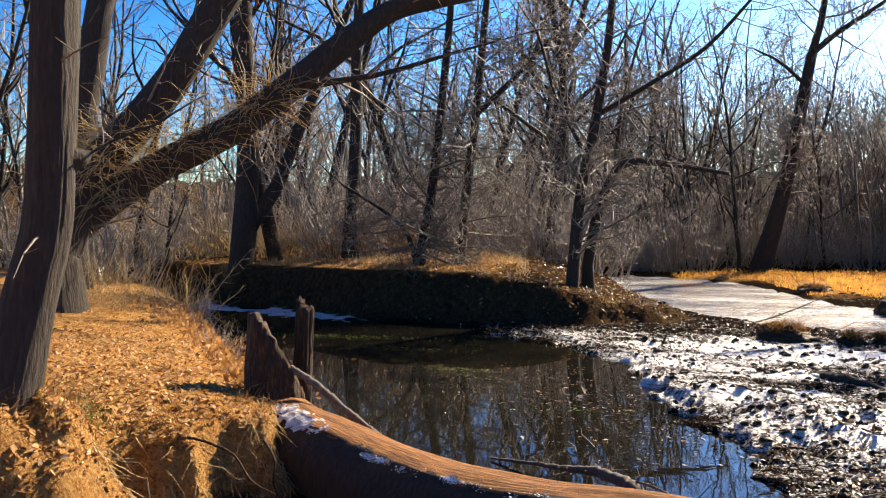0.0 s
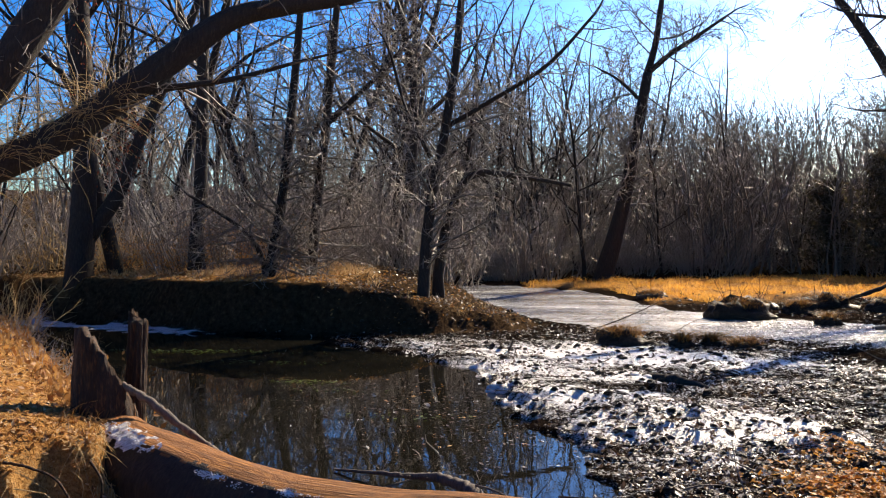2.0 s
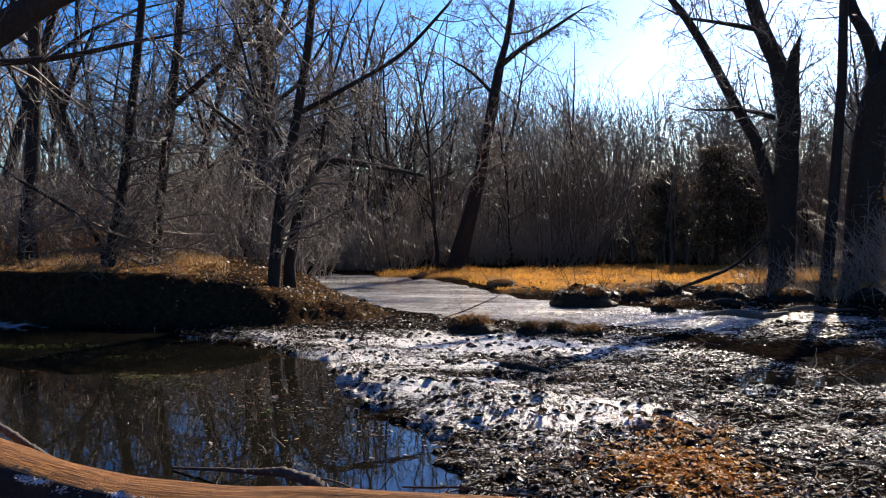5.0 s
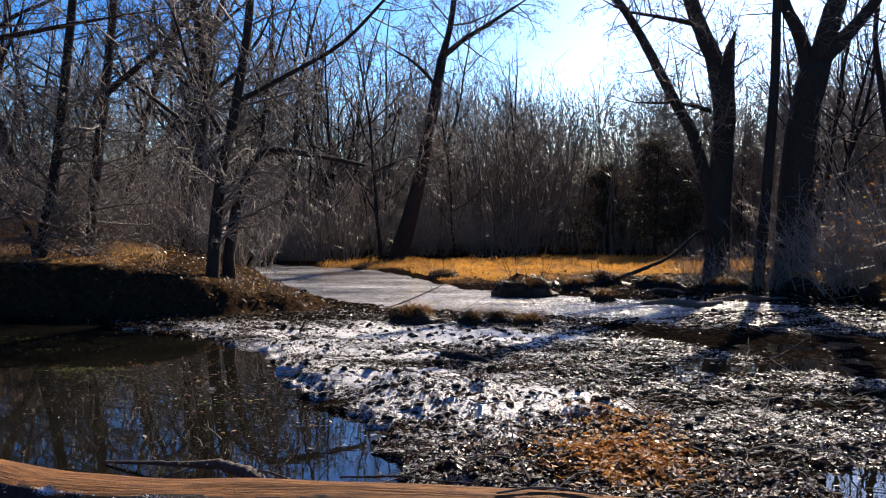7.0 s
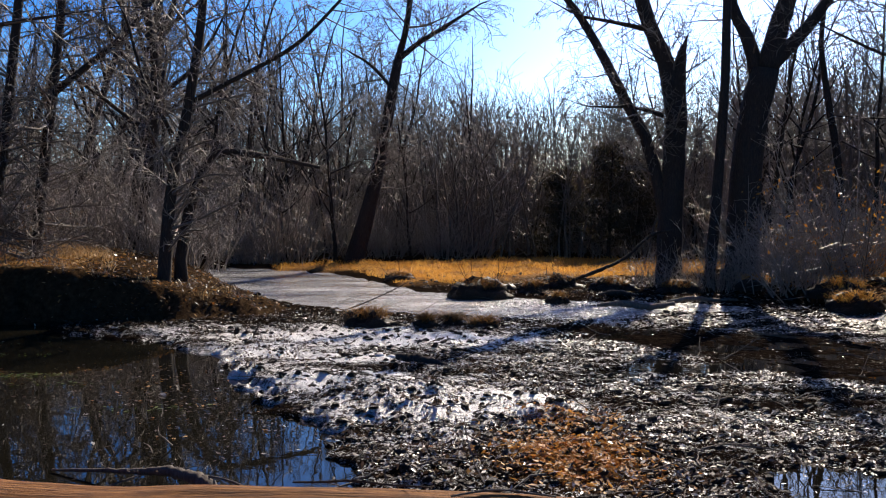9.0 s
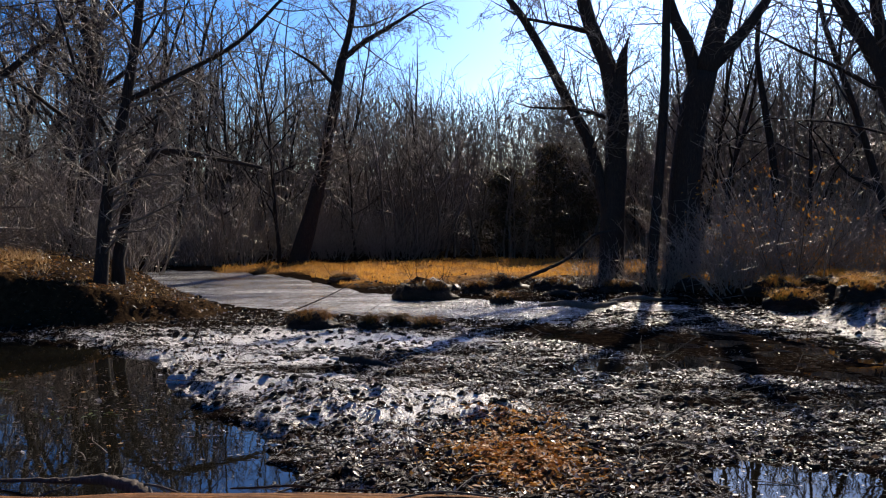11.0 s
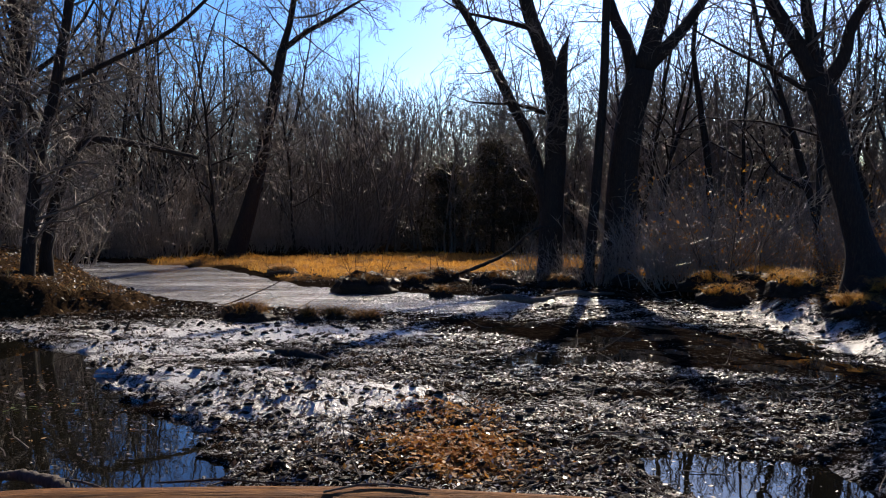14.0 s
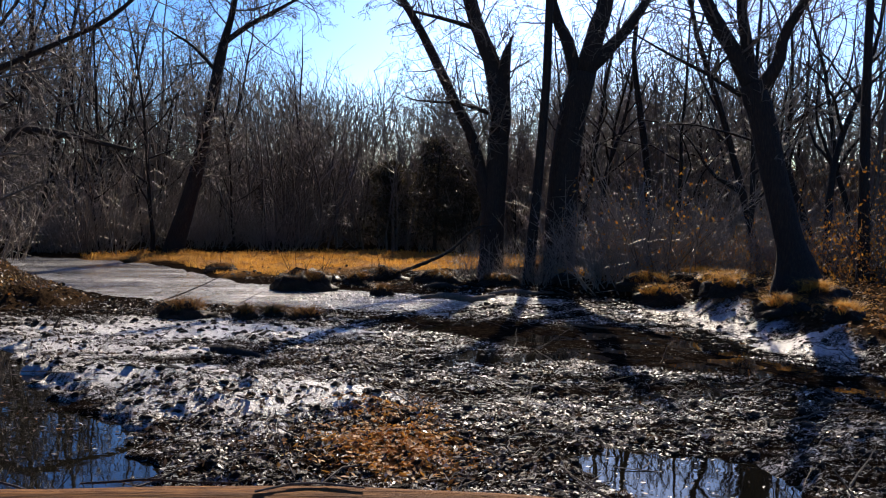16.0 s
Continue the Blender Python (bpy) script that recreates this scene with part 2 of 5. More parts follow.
def value_noise(x, y, seed=0):
    xi, yi = np.floor(x), np.floor(y)
    xf, yf = x - xi, y - yi
    u, v = xf * xf * (3 - 2 * xf), yf * yf * (3 - 2 * yf)

    def h(i, j):
        s = np.sin(i * 127.1 + j * 311.7 + seed * 74.7) * 43758.5453
        return s - np.floor(s)

    return (h(xi, yi) * (1 - u) + h(xi + 1, yi) * u) * (1 - v) + (h(xi, yi + 1) * (1 - u) + h(xi + 1, yi + 1) * u) * v


def fbm(x, y, scale, octaves=4, seed=0):
    total, amp, norm = 0, 1.0, 0
    for k in range(octaves):
        total, norm = total + amp * value_noise(x * scale + 17 * k, y * scale - 9 * k, seed + k), norm + amp
        scale, amp = scale * 2.03, amp * 0.55
    return total / norm - 0.5


def inside(poly, x, y):
    """Signed distance to a plan outline, positive within it."""
    x, y = np.asarray(x, float), np.asarray(y, float)
    best, odd = np.full(x.shape, 1e9), np.zeros(x.shape, bool)
    for (x0, y0), (x1, y1) in zip(poly, poly[1:] + poly[:1]):
        dx, dy = x1 - x0, y1 - y0
        t = np.clip(((x - x0) * dx + (y - y0) * dy) / (dx * dx + dy * dy), 0, 1)
        best = np.minimum(best, np.hypot(x - x0 - t * dx, y - y0 - t * dy))
        odd ^= ((y0 > y) != (y1 > y)) & (x < (x1 - x0) * (y - y0) / (y1 - y0 + 1e-12) + x0)
    return np.where(odd, best, -best)


def step(a, b, v):
    t = np.clip((v - a) / (b - a), 0, 1)
    return t * t * (3 - 2 * t)


# ---- the lie of the land ----
POOL = [(-19, 24.2), (-17, 24.2), (-14.7, 23.6), (-11.5, 21.9), (-8.9, 21.6), (-7.0, 21.0), (-7.1, 20.2), (-4.5, 18.4), (-2.9, 16.3), (-1.9, 13.6), (-1.2, 11.7),
        (-0.4, 10.1), (0.0, 8.6), (0.4, 7.7), (1.4, 6.6), (2.4, 4.8), (1, 3.6), (-2, 3.2), (-4.0, 3.6), (-4.6, 5.6), (-4.3, 7.2), (-5.2, 8.3), (-6.1, 9.2), (-7.6, 11), (-11.8, 15.9), (-18, 22.6)]
NEAR_BANK = [(-90, -90), (90, -90), (90, -2), (14, 0), (5, 2.0), (0, 2.6), (-2, 2.4), (-3.8, 2.2), (-5.6, 3.2), (-5.5, 4.4), (-5.2, 5.3), (-4.8, 6.0), (-4.6, 6.7), (-4.8, 7.4),
             (-5.4, 8.1), (-6.4, 9.1), (-8, 10.9), (-12.2, 15.8), (-19, 22.8), (-25, 27), (-90, 40)]
FAR_BANK = [(-24, 26.6), (-19, 24.9), (-14.7, 24.0), (-11.5, 22.3), (-8.9, 22.0), (-6.6, 21.6), (-4.5, 21.6), (-2.9, 22.8), (-2.6, 24.6), (-4, 27), (-6, 31), (-9, 40), (-12, 47), (-30, 70), (-120, 90), (-120, 30)]
CHANNEL = [(-9, 45), (-6.5, 36), (-4.4, 30), (-2.2, 25.6), (-0.6, 23.4), (1.5, 22.4), (3.6, 21.8), (6, 20.6), (8, 22.5), (10.5, 22), (11.6, 24), (10, 26), (7, 26.6), (4.8, 28.2), (2.4, 30.5), (1.2, 34), (0.3, 38),
           (-1.5, 43), (-4, 46.5), (-8, 48)]
STREAM = [(2.2, 23.6), (4.2, 21.2), (7.2, 18.9), (9.8, 18.2), (10.4, 15.6), (9.6, 14.2), (10.6, 12.4), (10.6, 9.5), (9.3, 10.2), (8.3, 11.6), (6.6, 13.0), (5.8, 14.9), (4.4, 18.8), (2.4, 22)]
PUDDLE = [(4.0, 8.5), (3.8, 7.5), (3.6, 6.2), (4.6, 5.4), (5.6, 6.6), (5.5, 7.6), (4.8, 8.1)]
MEADOW = [(1.4, 34.2), (4, 33.8), (8.3, 37), (13, 38), (18, 42), (22, 53), (9, 54), (1.6, 50.5), (-5, 48.5), (-4.4, 45), (-0.6, 43), (0.8, 38)]
RIGHT_BANK = [(14.2, 34), (13.4, 30), (12.6, 26), (13.7, 22.4), (12.7, 18.6), (12.0, 16), (11.8, 13.8), (11.8, 11.7), (13, 8), (17, 3), (90, -2), (120, 60), (30, 62), (17, 40)]

RIDGE = [(-2.8, 14.8), (-0.5, 13.6), (1.4, 12.4), (2.6, 11.6), (2.2, 10.4), (0.9, 9.9), (-0.1, 10.5), (-0.9, 11.9), (-1.9, 13.2)]
BANK_FOOT = [(12.0, 21.4), (13.2, 20.9), (13.4, 18.8), (12.5, 16.3), (12.3, 14.0), (11.2, 12.2), (10.7, 14.4), (11.4, 16.2), (11.6, 18.4)]
SHELF = [(-6.8, 20.4), (-3.5, 17.2), (-2.0, 15.2), (0, 14.6), (2.5, 15.2), (3.4, 17.5), (2.6, 19.2), (-1, 19.8), (-3.5, 20.6)]


def drift(x, y):
    """Long bars of drifted leaves, with open shallows between."""
    return 1.7 * fbm(x * 0.5, y * 1.9, 0.38, 3, 61) + 0.4 * fbm(x, y, 3.0, 2, 63) - 0.35 * step(7.2, 8.6, x) * step(11.5, 9.5, y) + 0.06


def land(x, y):
    """Height of the ground, and how dry, white with frost and painted glare, and wooded it is."""
    x, y = np.asarray(x, float), np.asarray(y, float)
    rough, lumps, swell = fbm(x, y, 3.1, 4, 1), fbm(x, y, 0.8, 3, 5), fbm(x, y, 0.12, 3, 9)
    dist = np.hypot(x, y)
    # mud flat, lower and wetter towards the stream
    wet = step(2.2, 5.5, x + 0.12 * (y - 10)) * step(24, 19, y)
    z = 0.08 - 0.035 * wet + 0.13 * rough + 0.14 * lumps + 0.05 * fbm(x, y, 9.0, 2, 31)
    # trodden hummocks and hollows, highest on the long mound beside the pool
    churn = (0.22 - np.abs(fbm(x, y, 1.5, 3, 17))) * (1 - 0.75 * wet)
    heap = step(-0.7, 1.0, inside(RIDGE, x + 1.0 * lumps, y + 0.8 * rough))
    z = z + 0.22 * churn - 0.02 + heap * (0.13 + 0.04 * churn + 0.05 * rough + 0.05 * fbm(x, y, 8.0, 2, 35))
    z = z - 0.03 * wet * step(0.05, -0.1, drift(x, y)) * step(7, 8.5, y + 0.4 * x)
    for poly, depth, soft in ((POOL, 0.42, 0.9), (CHANNEL, 0.16, 0.8), (PUDDLE, 0.14, 0.4)):
        s = inside(poly, x + 0.5 * lumps, y + 0.5 * rough) + (1.9 * lumps + 1.3 * rough + 0.6 * fbm(x, y, 9.0, 2, 33)) * (0.15 if depth < 0.15 else 1)
        z = z - depth * step(-0.15, soft, s)
    z = z + 0.11 * step(5.1, 6.0, x + 0.5 * rough) * step(9.5, 8.0, y)
    # smooth silt left by the side stream, barely awash
    silt = step(-0.3, 0.7, inside(STREAM, x + 1.2 * lumps, y + 0.8 * rough))
    z = z + (0.004 + 0.05 * rough + 0.03 * lumps - z) * silt
    m = inside(MEADOW, x + lumps, y + 2 * lumps)
    z = z + (np.maximum(z, 0.16 + 0.5 * lumps + 0.16 * rough) - z) * step(-1.0, 0.8, m)
    # woods beyond
    far = step(50, 62, y - 0.15 * np.abs(x))
    rb = inside(RIGHT_BANK, x + 1.2 * lumps, y + 0.8 * rough)
    z = z + (0.55 + 0.25 * lumps + 0.1 * rough + 0.03 * np.clip(rb, 0, 20) - z) * step(-0.7, 1.1, rb)
    fb = inside(FAR_BANK, x + 0.7 * lumps, y + 0.5 * rough)
    tall = 0.40 + 0.38 * step(-2.4, -5.6, x) + 0.52 * step(-4.0, -8.0, x)
    ftop = tall + 0.10 * lumps + 0.06 * rough + 0.085 * np.clip(fb, 0, 10) * step(-4, -9, x)
    z = z + (ftop - z) * step(-0.2, 0.5, fb) ** 0.8
    nb = inside(NEAR_BANK, x + 0.35 * lumps, y + 0.30 * rough) + (0.3 * np.minimum(0, fbm(x, y, 2.6, 2, 71)) + 0.22 * fbm(x, y, 6.5, 3, 73)) * step(9, 7.5, y)
    nb = nb - 0.6 * np.exp(-((x + 4.70) ** 2 + (y - 6.30) ** 2) / 0.07) - 0.6 * np.exp(-((x + 5.16) ** 2 + (y - 5.42) ** 2) / 0.08)
    ntop = 0.92 + 0.10 * lumps + 0.05 * rough + 0.10 * np.clip(nb - 0.4, 0, 10) * step(1.5, -4, x) - 0.2 * (1 - step(-0.1, 0.9, nb))
    z = z + (ntop - z) * step(-0.2, 0.14, nb)
    # the root mound under the leaning tree
    roots = np.exp(-(((x + 5.65) / 0.85) ** 2 + ((y - 4.68) / 0.72) ** 2) ** 2)
    z = z + np.maximum(0, 1.30 - z) * (1 + 0.5 * rough) * roots
    z = z + far * (0.5 + 0.4 * swell) + step(64, 112, dist) * (8.0 + 4 * swell + 1.5 * lumps) + step(120, 500, dist) * 10 * (1 + swell)
    # the far bank's face takes the same dark colour as the forest floor
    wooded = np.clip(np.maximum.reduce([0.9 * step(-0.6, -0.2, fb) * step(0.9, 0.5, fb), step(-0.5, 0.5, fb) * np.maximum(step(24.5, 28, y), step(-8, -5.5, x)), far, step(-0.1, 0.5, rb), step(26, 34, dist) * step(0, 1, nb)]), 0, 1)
    wooded = np.maximum(wooded, step(56, 64, dist))
    wooded = wooded * (1 - step(0.0, 1.0, m))
    dry = np.clip(np.maximum.reduce([step(-0.3, -0.08, nb), step(0.02, 0.2, roots), step(0.35, 0.6, fb) * step(-6.5, -9, x), step(-0.4, 0.4, m), 0.35 * step(0.3, 1.2, rb)]), 0, 1)
    amber = np.exp(-(((x - 2.1) / 0.42) ** 2 + ((y - 8.5) / 0.6) ** 2))
    dry = np.maximum(dry, np.clip(amber * 1.4 * (0.5 + 1.5 * rough + 0.6), 0, 1) * (z < 0.4))
    ridge = step(-0.9, 0.7, inside(RIDGE, x + 2.2 * lumps, y + 2.0 * rough + 1.5 * lumps))
    shelf = step(-1.0, 1.0, inside(SHELF, x + 2.5 * lumps, y + 2.4 * rough + 1.5 * lumps))
    ice = step(-0.35, 0.25, inside([(-18.6, 24.2), (-14.5, 23.6), (-11.0, 21.9), (-11.6, 21.5), (-14.4, 22.0), (-17.6, 23.2)], x + 0.8 * lumps, y + 1.6 * rough + 0.8 * lumps)) 
    foot = step(-0.25, 0.25, inside(BANK_FOOT, x + 0.5 * rough, y + 0.8 * lumps))
    rimside = 0.55 * foot + 0.8 * np.exp(-(((x - 7.5) / 2.6) ** 2 + ((y - 24.2) / 1.6) ** 2))
    # pool-edge ice, and ridge and shelf white that also paints sun glare
    frost = (1 - 0.85 * silt) * np.clip(0.9 * ridge + 0.72 * shelf + ice * (z < 0.12) + 0.95 * rimside + 0.22 * step(24, 20, y) * step(-4, -2, x), 0, 1) * (z < 0.45 + 0.4 * foot) * step(-0.1, -0.5, fb)
    wooded, dry = wooded * (1 - foot), dry * (1 - foot)
    lanes = np.clip(0.85 + 1.9 * fbm(x * 0.6, y * 1.7, 0.75, 3, 81), 0.15, 1.25)
    frost = np.where(ice > 0.3, frost, np.clip(frost * lanes, 0, 1))
    z = np.where(ice > 0.3, np.maximum(z, 0.012), z)
    return z, dry, frost, wooded


def height(x, y):
    return float(land(np.array([x]), np.array([y]))[0][0])


def build_ground():
    turns = np.concatenate([np.arange(-60, 50, 0.29), np.arange(50, 298, 6.0)])
    rings = np.concatenate([[0.4], np.geomspace(0.7, 3.4, 30)[:-1], np.geomspace(3.4, 30, 290)[:-1], np.geomspace(30, 900, 80)])
    a, r = np.meshgrid(np.radians(turns), rings)
    x, y = (r * np.sin(a)).ravel(), (r * np.cos(a)).ravel()
    z, dry, frost, wooded = land(x, y)
    n, k = len(turns), len(rings)
    i, j = np.meshgrid(np.arange(k - 1), np.arange(n), indexing="ij")
    j2 = (j + 1) % n
    faces = np.stack([i * n + j, (i + 1) * n + j, (i + 1) * n + j2, i * n + j2], -1).reshape(-1, 4)[:, ::-1]
    me = bpy.data.meshes.new("ground")
    me.from_pydata(np.stack([x, y, z], -1).tolist(), [], faces.tolist() + [list(range(n))[::-1]])
    me.polygons.foreach_set("use_smooth", [True] * len(me.polygons))
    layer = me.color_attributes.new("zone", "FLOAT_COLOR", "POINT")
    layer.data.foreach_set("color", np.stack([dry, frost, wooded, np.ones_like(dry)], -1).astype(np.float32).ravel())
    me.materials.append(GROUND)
    me.update()
    tagged(new("ground", me), "muddy creek bed between sandy leaf-strewn banks", "ground", kind="structure")


build_ground()
pond = Shape()
for gx in range(-30, 20, 5):
    for gy in range(0, 55, 5):
        pond.face(Vector((gx, gy, 0)), Vector((gx + 5, gy, 0)), Vector((gx + 5, gy + 5, 0)), Vector((gx, gy + 5, 0)))
water = part("water", pond, WATER, None, smooth=False)
water.data.materials.append(SKIM_ICE)
for poly in water.data.polygons:
    poly.material_index = int(poly.center.y > 21 and poly.center.x > (-4 if poly.center.y < 25 else -9))
tagged(water, "dark still creek water with tree reflections", "water", kind="structure")


# ---- bare trees ----
def wander(rng, p, d, length, r0, r1, segs, bend, lift):
    pts, q, w = [(p.copy(), r0)], p.copy(), d.copy()
    for i in range(segs):
        w = (w + Vector((rng.gauss(0, bend), rng.gauss(0, bend), rng.gauss(0, bend) + lift))).normalized()
        q = q + w * (length / segs)
        pts.append((q.copy(), r0 + (r1 - r0) * (i + 1) / segs))
    return pts


def shoots(rng, shape, pts, reach, every, fine, depth, lift=0.06, first=0.15, sides=3, fan=(28, 68)):
    """Twigs along a limb, and twigs on those."""
    spans = [(b[0] - a[0]).length for a, b in zip(pts, pts[1:])]
    total = sum(spans)
    count = max(1, int(total * (1 - first) / every))
    for c in range(count):
        s = total * (first + (1 - first) * (c + rng.random()) / count)
        along = s / total
        for (a, b), span in zip(zip(pts, pts[1:]), spans):
            if s <= span or b is pts[-1]:
                break
            s -= span
        u = min(1.0, s / span)
        p, r = a[0].lerp(b[0], u), a[1] + (b[1] - a[1]) * u
        d = (b[0] - a[0]).normalized()
        spin = d.orthogonal().normalized()
        spin.rotate(Matrix.Rotation(rng.uniform(0, 6.283), 3, d))
        lean = radians(rng.uniform(*fan))
        w = (d * math.cos(lean) + spin * math.sin(lean)).normalized()
        length = reach * rng.uniform(0.45, 1.1) * (1.1 - 0.6 * along)
        r0 = max(fine, min(r * 0.6, length * 0.017))
        twig = wander(rng, p, w, length, r0, fine * 0.6, 3 if depth else (2 if every < 0.15 else 1), 0.16, lift)
        shape.tube(twig, 4 if r0 > 0.03 else sides, False)
        if depth > 0:
            shoots(rng, shape, twig, length * 0.55, every * 0.8, fine, depth - 1, lift, 0.2, sides, fan)


def smooth_path(ctrl, per=4):
    """Control rows (x, y, z, radius) as a rounded path."""
    rows = [np.array(c) for c in ctrl]
    rows = [2 * rows[0] - rows[1]] + rows + [2 * rows[-1] - rows[-2]]
    out = []
    for i in range(1, len(rows) - 2):
        p0, p1, p2, p3 = rows[i - 1:i + 3]
        for k in range(per):
            t = k / per
            out.append(0.5 * (2 * p1 + (p2 - p0) * t + (2 * p0 - 5 * p1 + 4 * p2 - p3) * t * t + (3 * p1 - p0 - 3 * p2 + p3) * t ** 3))
    out.append(rows[-2])
    return [(Vector(c[:3]), max(0.004, float(c[3]))) for c in out]


def leaf(shape, rng, c, size, tilt):
    """A creased, curled leaf of two halves."""
    a = rng.uniform(0, 6.283)
    m = Euler((rng.gauss(0, tilt), rng.gauss(0, tilt), a)).to_matrix()
    wide, curl = size * rng.uniform(0.35, 0.6), size * rng.uniform(0.05, 0.35)
    tip, tail = c + m @ Vector((size, 0, curl)), c + m @ Vector((-size, 0, curl * 0.4))
    left, right = c + m @ Vector((0.1 * size, wide, curl)), c + m @ Vector((0.1 * size, -wide, curl))
    base = len(shape.v)
    shape.v.extend((tail, right, tip, left))
    shape.f.extend(((base, base + 1, base + 2), (base, base + 2, base + 3)))


def vines(tree, path_rows, reach, every, seed):
    """Pale dead vine stems bristling from a limb."""
    rng = random.Random(seed)
    off, sh = Vector(tree.location), Shape()
    path = smooth_path(path_rows, 8)
    for k in range(int(18 / every)):
        p, r = path[rng.randrange(len(path))]
        w = Vector((rng.gauss(0, 0.8), rng.gauss(-0.3, 0.6), rng.uniform(-0.2, 1.0))).normalized()
        stem = wander(rng, p - off + w * r * 0.8, w, reach * rng.uniform(0.3, 1.1), 0.006, 0.003, 6, 0.14, -0.16)
        sh.tube(stem, 3, False)
    tagged(part("vine", sh, STRAW, tree, "tan dead vines and hanging stems"), kind="stuff")


def clinging_leaves(tree, path_rows, count, spread, seed):
    rng = random.Random(seed)
    off, sh, path = Vector(tree.location), Shape(), smooth_path(path_rows)
    for k in range(count):
        p, r = path[rng.randrange(len(path))]
        leaf(sh, rng, p - off + Vector((rng.gauss(0, spread), rng.gauss(0, spread), rng.gauss(0, spread))), rng.uniform(0.03, 0.08), 1.2)
    tagged(part("foliage", sh, RUST_LEAF, tree, "rust-red dead leaves on a climbing vine", False), kind="stuff")


def standing_tree(label, limbs, reach, every, fine=0.006, depth=2, seed=1, group="", skip=0.3, fan=(34, 80), lift=0.03, sprays=0):
    """A tree from the courses of its trunk and main limbs; twigs grow along them."""
    rng = random.Random(seed)
    base = limbs[0][0]
    tree = thing("tree", (base[0], base[1], base[2] - 0.1), label, "tree", group)
    off = Vector(tree.location)
    for i, ctrl in enumerate(limbs):
        crown = Shape()
        pts = [(p - off, r) for p, r in smooth_path(ctrl)]
        if i == 0:
            root = pts[0]
            pts.insert(0, (root[0] - Vector((0, 0, 1.1)), root[1] * 1.35))
        else:
            end, r_end = pts[-1]
            onward = (end - pts[-3][0]).normalized()
            pts += wander(rng, end, onward, 14 * r_end + 0.9, r_end * 0.92, 0.008, 6, 0.13, 0.04)[1:]
        wood = Shape()
        for k in range(1, len(pts) - 1):
            pts[k] = (pts[k][0] + Vector((rng.gauss(0, 0.03), rng.gauss(0, 0.03), 0)) * pts[k][1], pts[k][1] * rng.uniform(0.98, 1.03))
        if base[1] < 15 and pts[0][1] > 0.15:
            fine_run = [(p - off, r) for p, r in smooth_path(ctrl, 22)]
            if i == 0:
                fine_run = [(fine_run[0][0] - Vector((0, 0, 1.1 - 0.1 * k)), fine_run[0][1] * (1.35 - 0.03 * k)) for k in range(11)] + fine_run
            wood.furrowed(fine_run, 110, 0.015 * pts[0][1] + 0.003, seed + i)
        else:
            wood.tube(pts, 12 if pts[0][1] > 0.15 else 8)
        bough = part("trunk" if i == 0 else "limb", wood, BARK, tree)
        shoots(rng, crown, pts, reach * (1.0 if i == 0 else 0.8), every, fine, depth, lift, skip if i == 0 else 0.1, 3, fan)
        tagged(part("crown" if i == 0 else "spray", crown, TWIG, bough, "bare leafless twigs"), kind="stuff")
    trunk = [(p - off, r) for p, r in smooth_path(limbs[0])]
    for k in range(sprays):
        p, r = trunk[int((0.08 + 0.45 * (k + rng.random()) / sprays) * len(trunk))]
        a = rng.uniform(0, 6.283)
        out = wander(rng, p, Vector((math.cos(a), math.sin(a), rng.uniform(0.1, 0.7))).normalized(), rng.uniform(1.6, 3.0), min(0.028, r * 0.4), 0.008, 7, 0.16, -0.06)
        sh = Shape()
        sh.tube(out, 5, False)
        shoots(rng, sh, out, 1.0, 0.16, 0.006, 1, -0.02, 0.15, 3, (25, 75))
        part("branch", sh, TWIG, tree, "pale drooping lower branch")
    return tree


standing_tree("dark rough trunk rising from the sandy bank, leaning", [
    [(-5.61, 4.68, 1.22, 0.237), (-5.51, 4.79, 1.87, 0.199), (-5.4, 4.9, 2.55, 0.184), (-5.37, 4.93, 3.19, 0.175), (-5.35, 4.95, 3.84, 0.18), (-5.33, 4.96, 4.52, 0.175), (-5.29, 5, 5.38, 0.142)],
    [(-5.37, 4.93, 3.04, 0.13), (-5.24, 5.06, 3.07, 0.09), (-5.17, 5.13, 3.12, 0.012)],
], reach=1.2, every=0.7, fine=0.005, depth=1, skip=0.45, seed=1)
leaning = standing_tree("massive dark tree with two leaning trunks on the bank", [
    [(-12.14, 11.59, 2.12, 0.47), (-11.94, 12.21, 3.35, 0.40), (-11.47, 12.64, 4.19, 0.35), (-10.81, 13.19, 5.27, 0.32), (-10.19, 13.66, 6.59, 0.31), (-9.71, 13.99, 7.59, 0.29), (-9.07, 14.4, 9.15, 0.22)],
    [(-12.5, 11.6, 1.3, 0.42), (-12.15, 12, 2.5, 0.36), (-11.29, 12.79, 3.46, 0.31), (-9.99, 13.79, 4.4, 0.29), (-9.1, 14.38, 5.18, 0.275), (-8.14, 14.92, 6.09, 0.255), (-7.25, 15.35, 6.8, 0.21), (-6.33, 15.74, 7.06, 0.168), (-5.06, 16.16, 7.30, 0.125), (-4.1, 16.4, 7.75, 0.09), (-3.3, 16.6, 8.4, 0.055), (-2.7, 16.7, 9.2, 0.015)],
    [(-9.28, 14.27, 5.07, 0.10), (-8.53, 14.71, 5.36, 0.075), (-7.36, 15.3, 5.6, 0.055), (-6.12, 15.81, 5.99, 0.035), (-5.0, 16.2, 6.3, 0.012)],
], reach=2.6, every=0.4, fine=0.007, depth=2, skip=0.05, seed=2)
standing_tree("thick dark bare tree behind the bank", [
    [(-16.31, 16.33, 2.12, 0.393), (-16.15, 16.49, 4.75, 0.348), (-15.89, 16.73, 6.99, 0.332), (-15.68, 16.92, 8.82, 0.302), (-15.42, 17.15, 11.37, 0.227)],
], reach=2.5, every=0.7, fine=0.008, depth=2, seed=3)
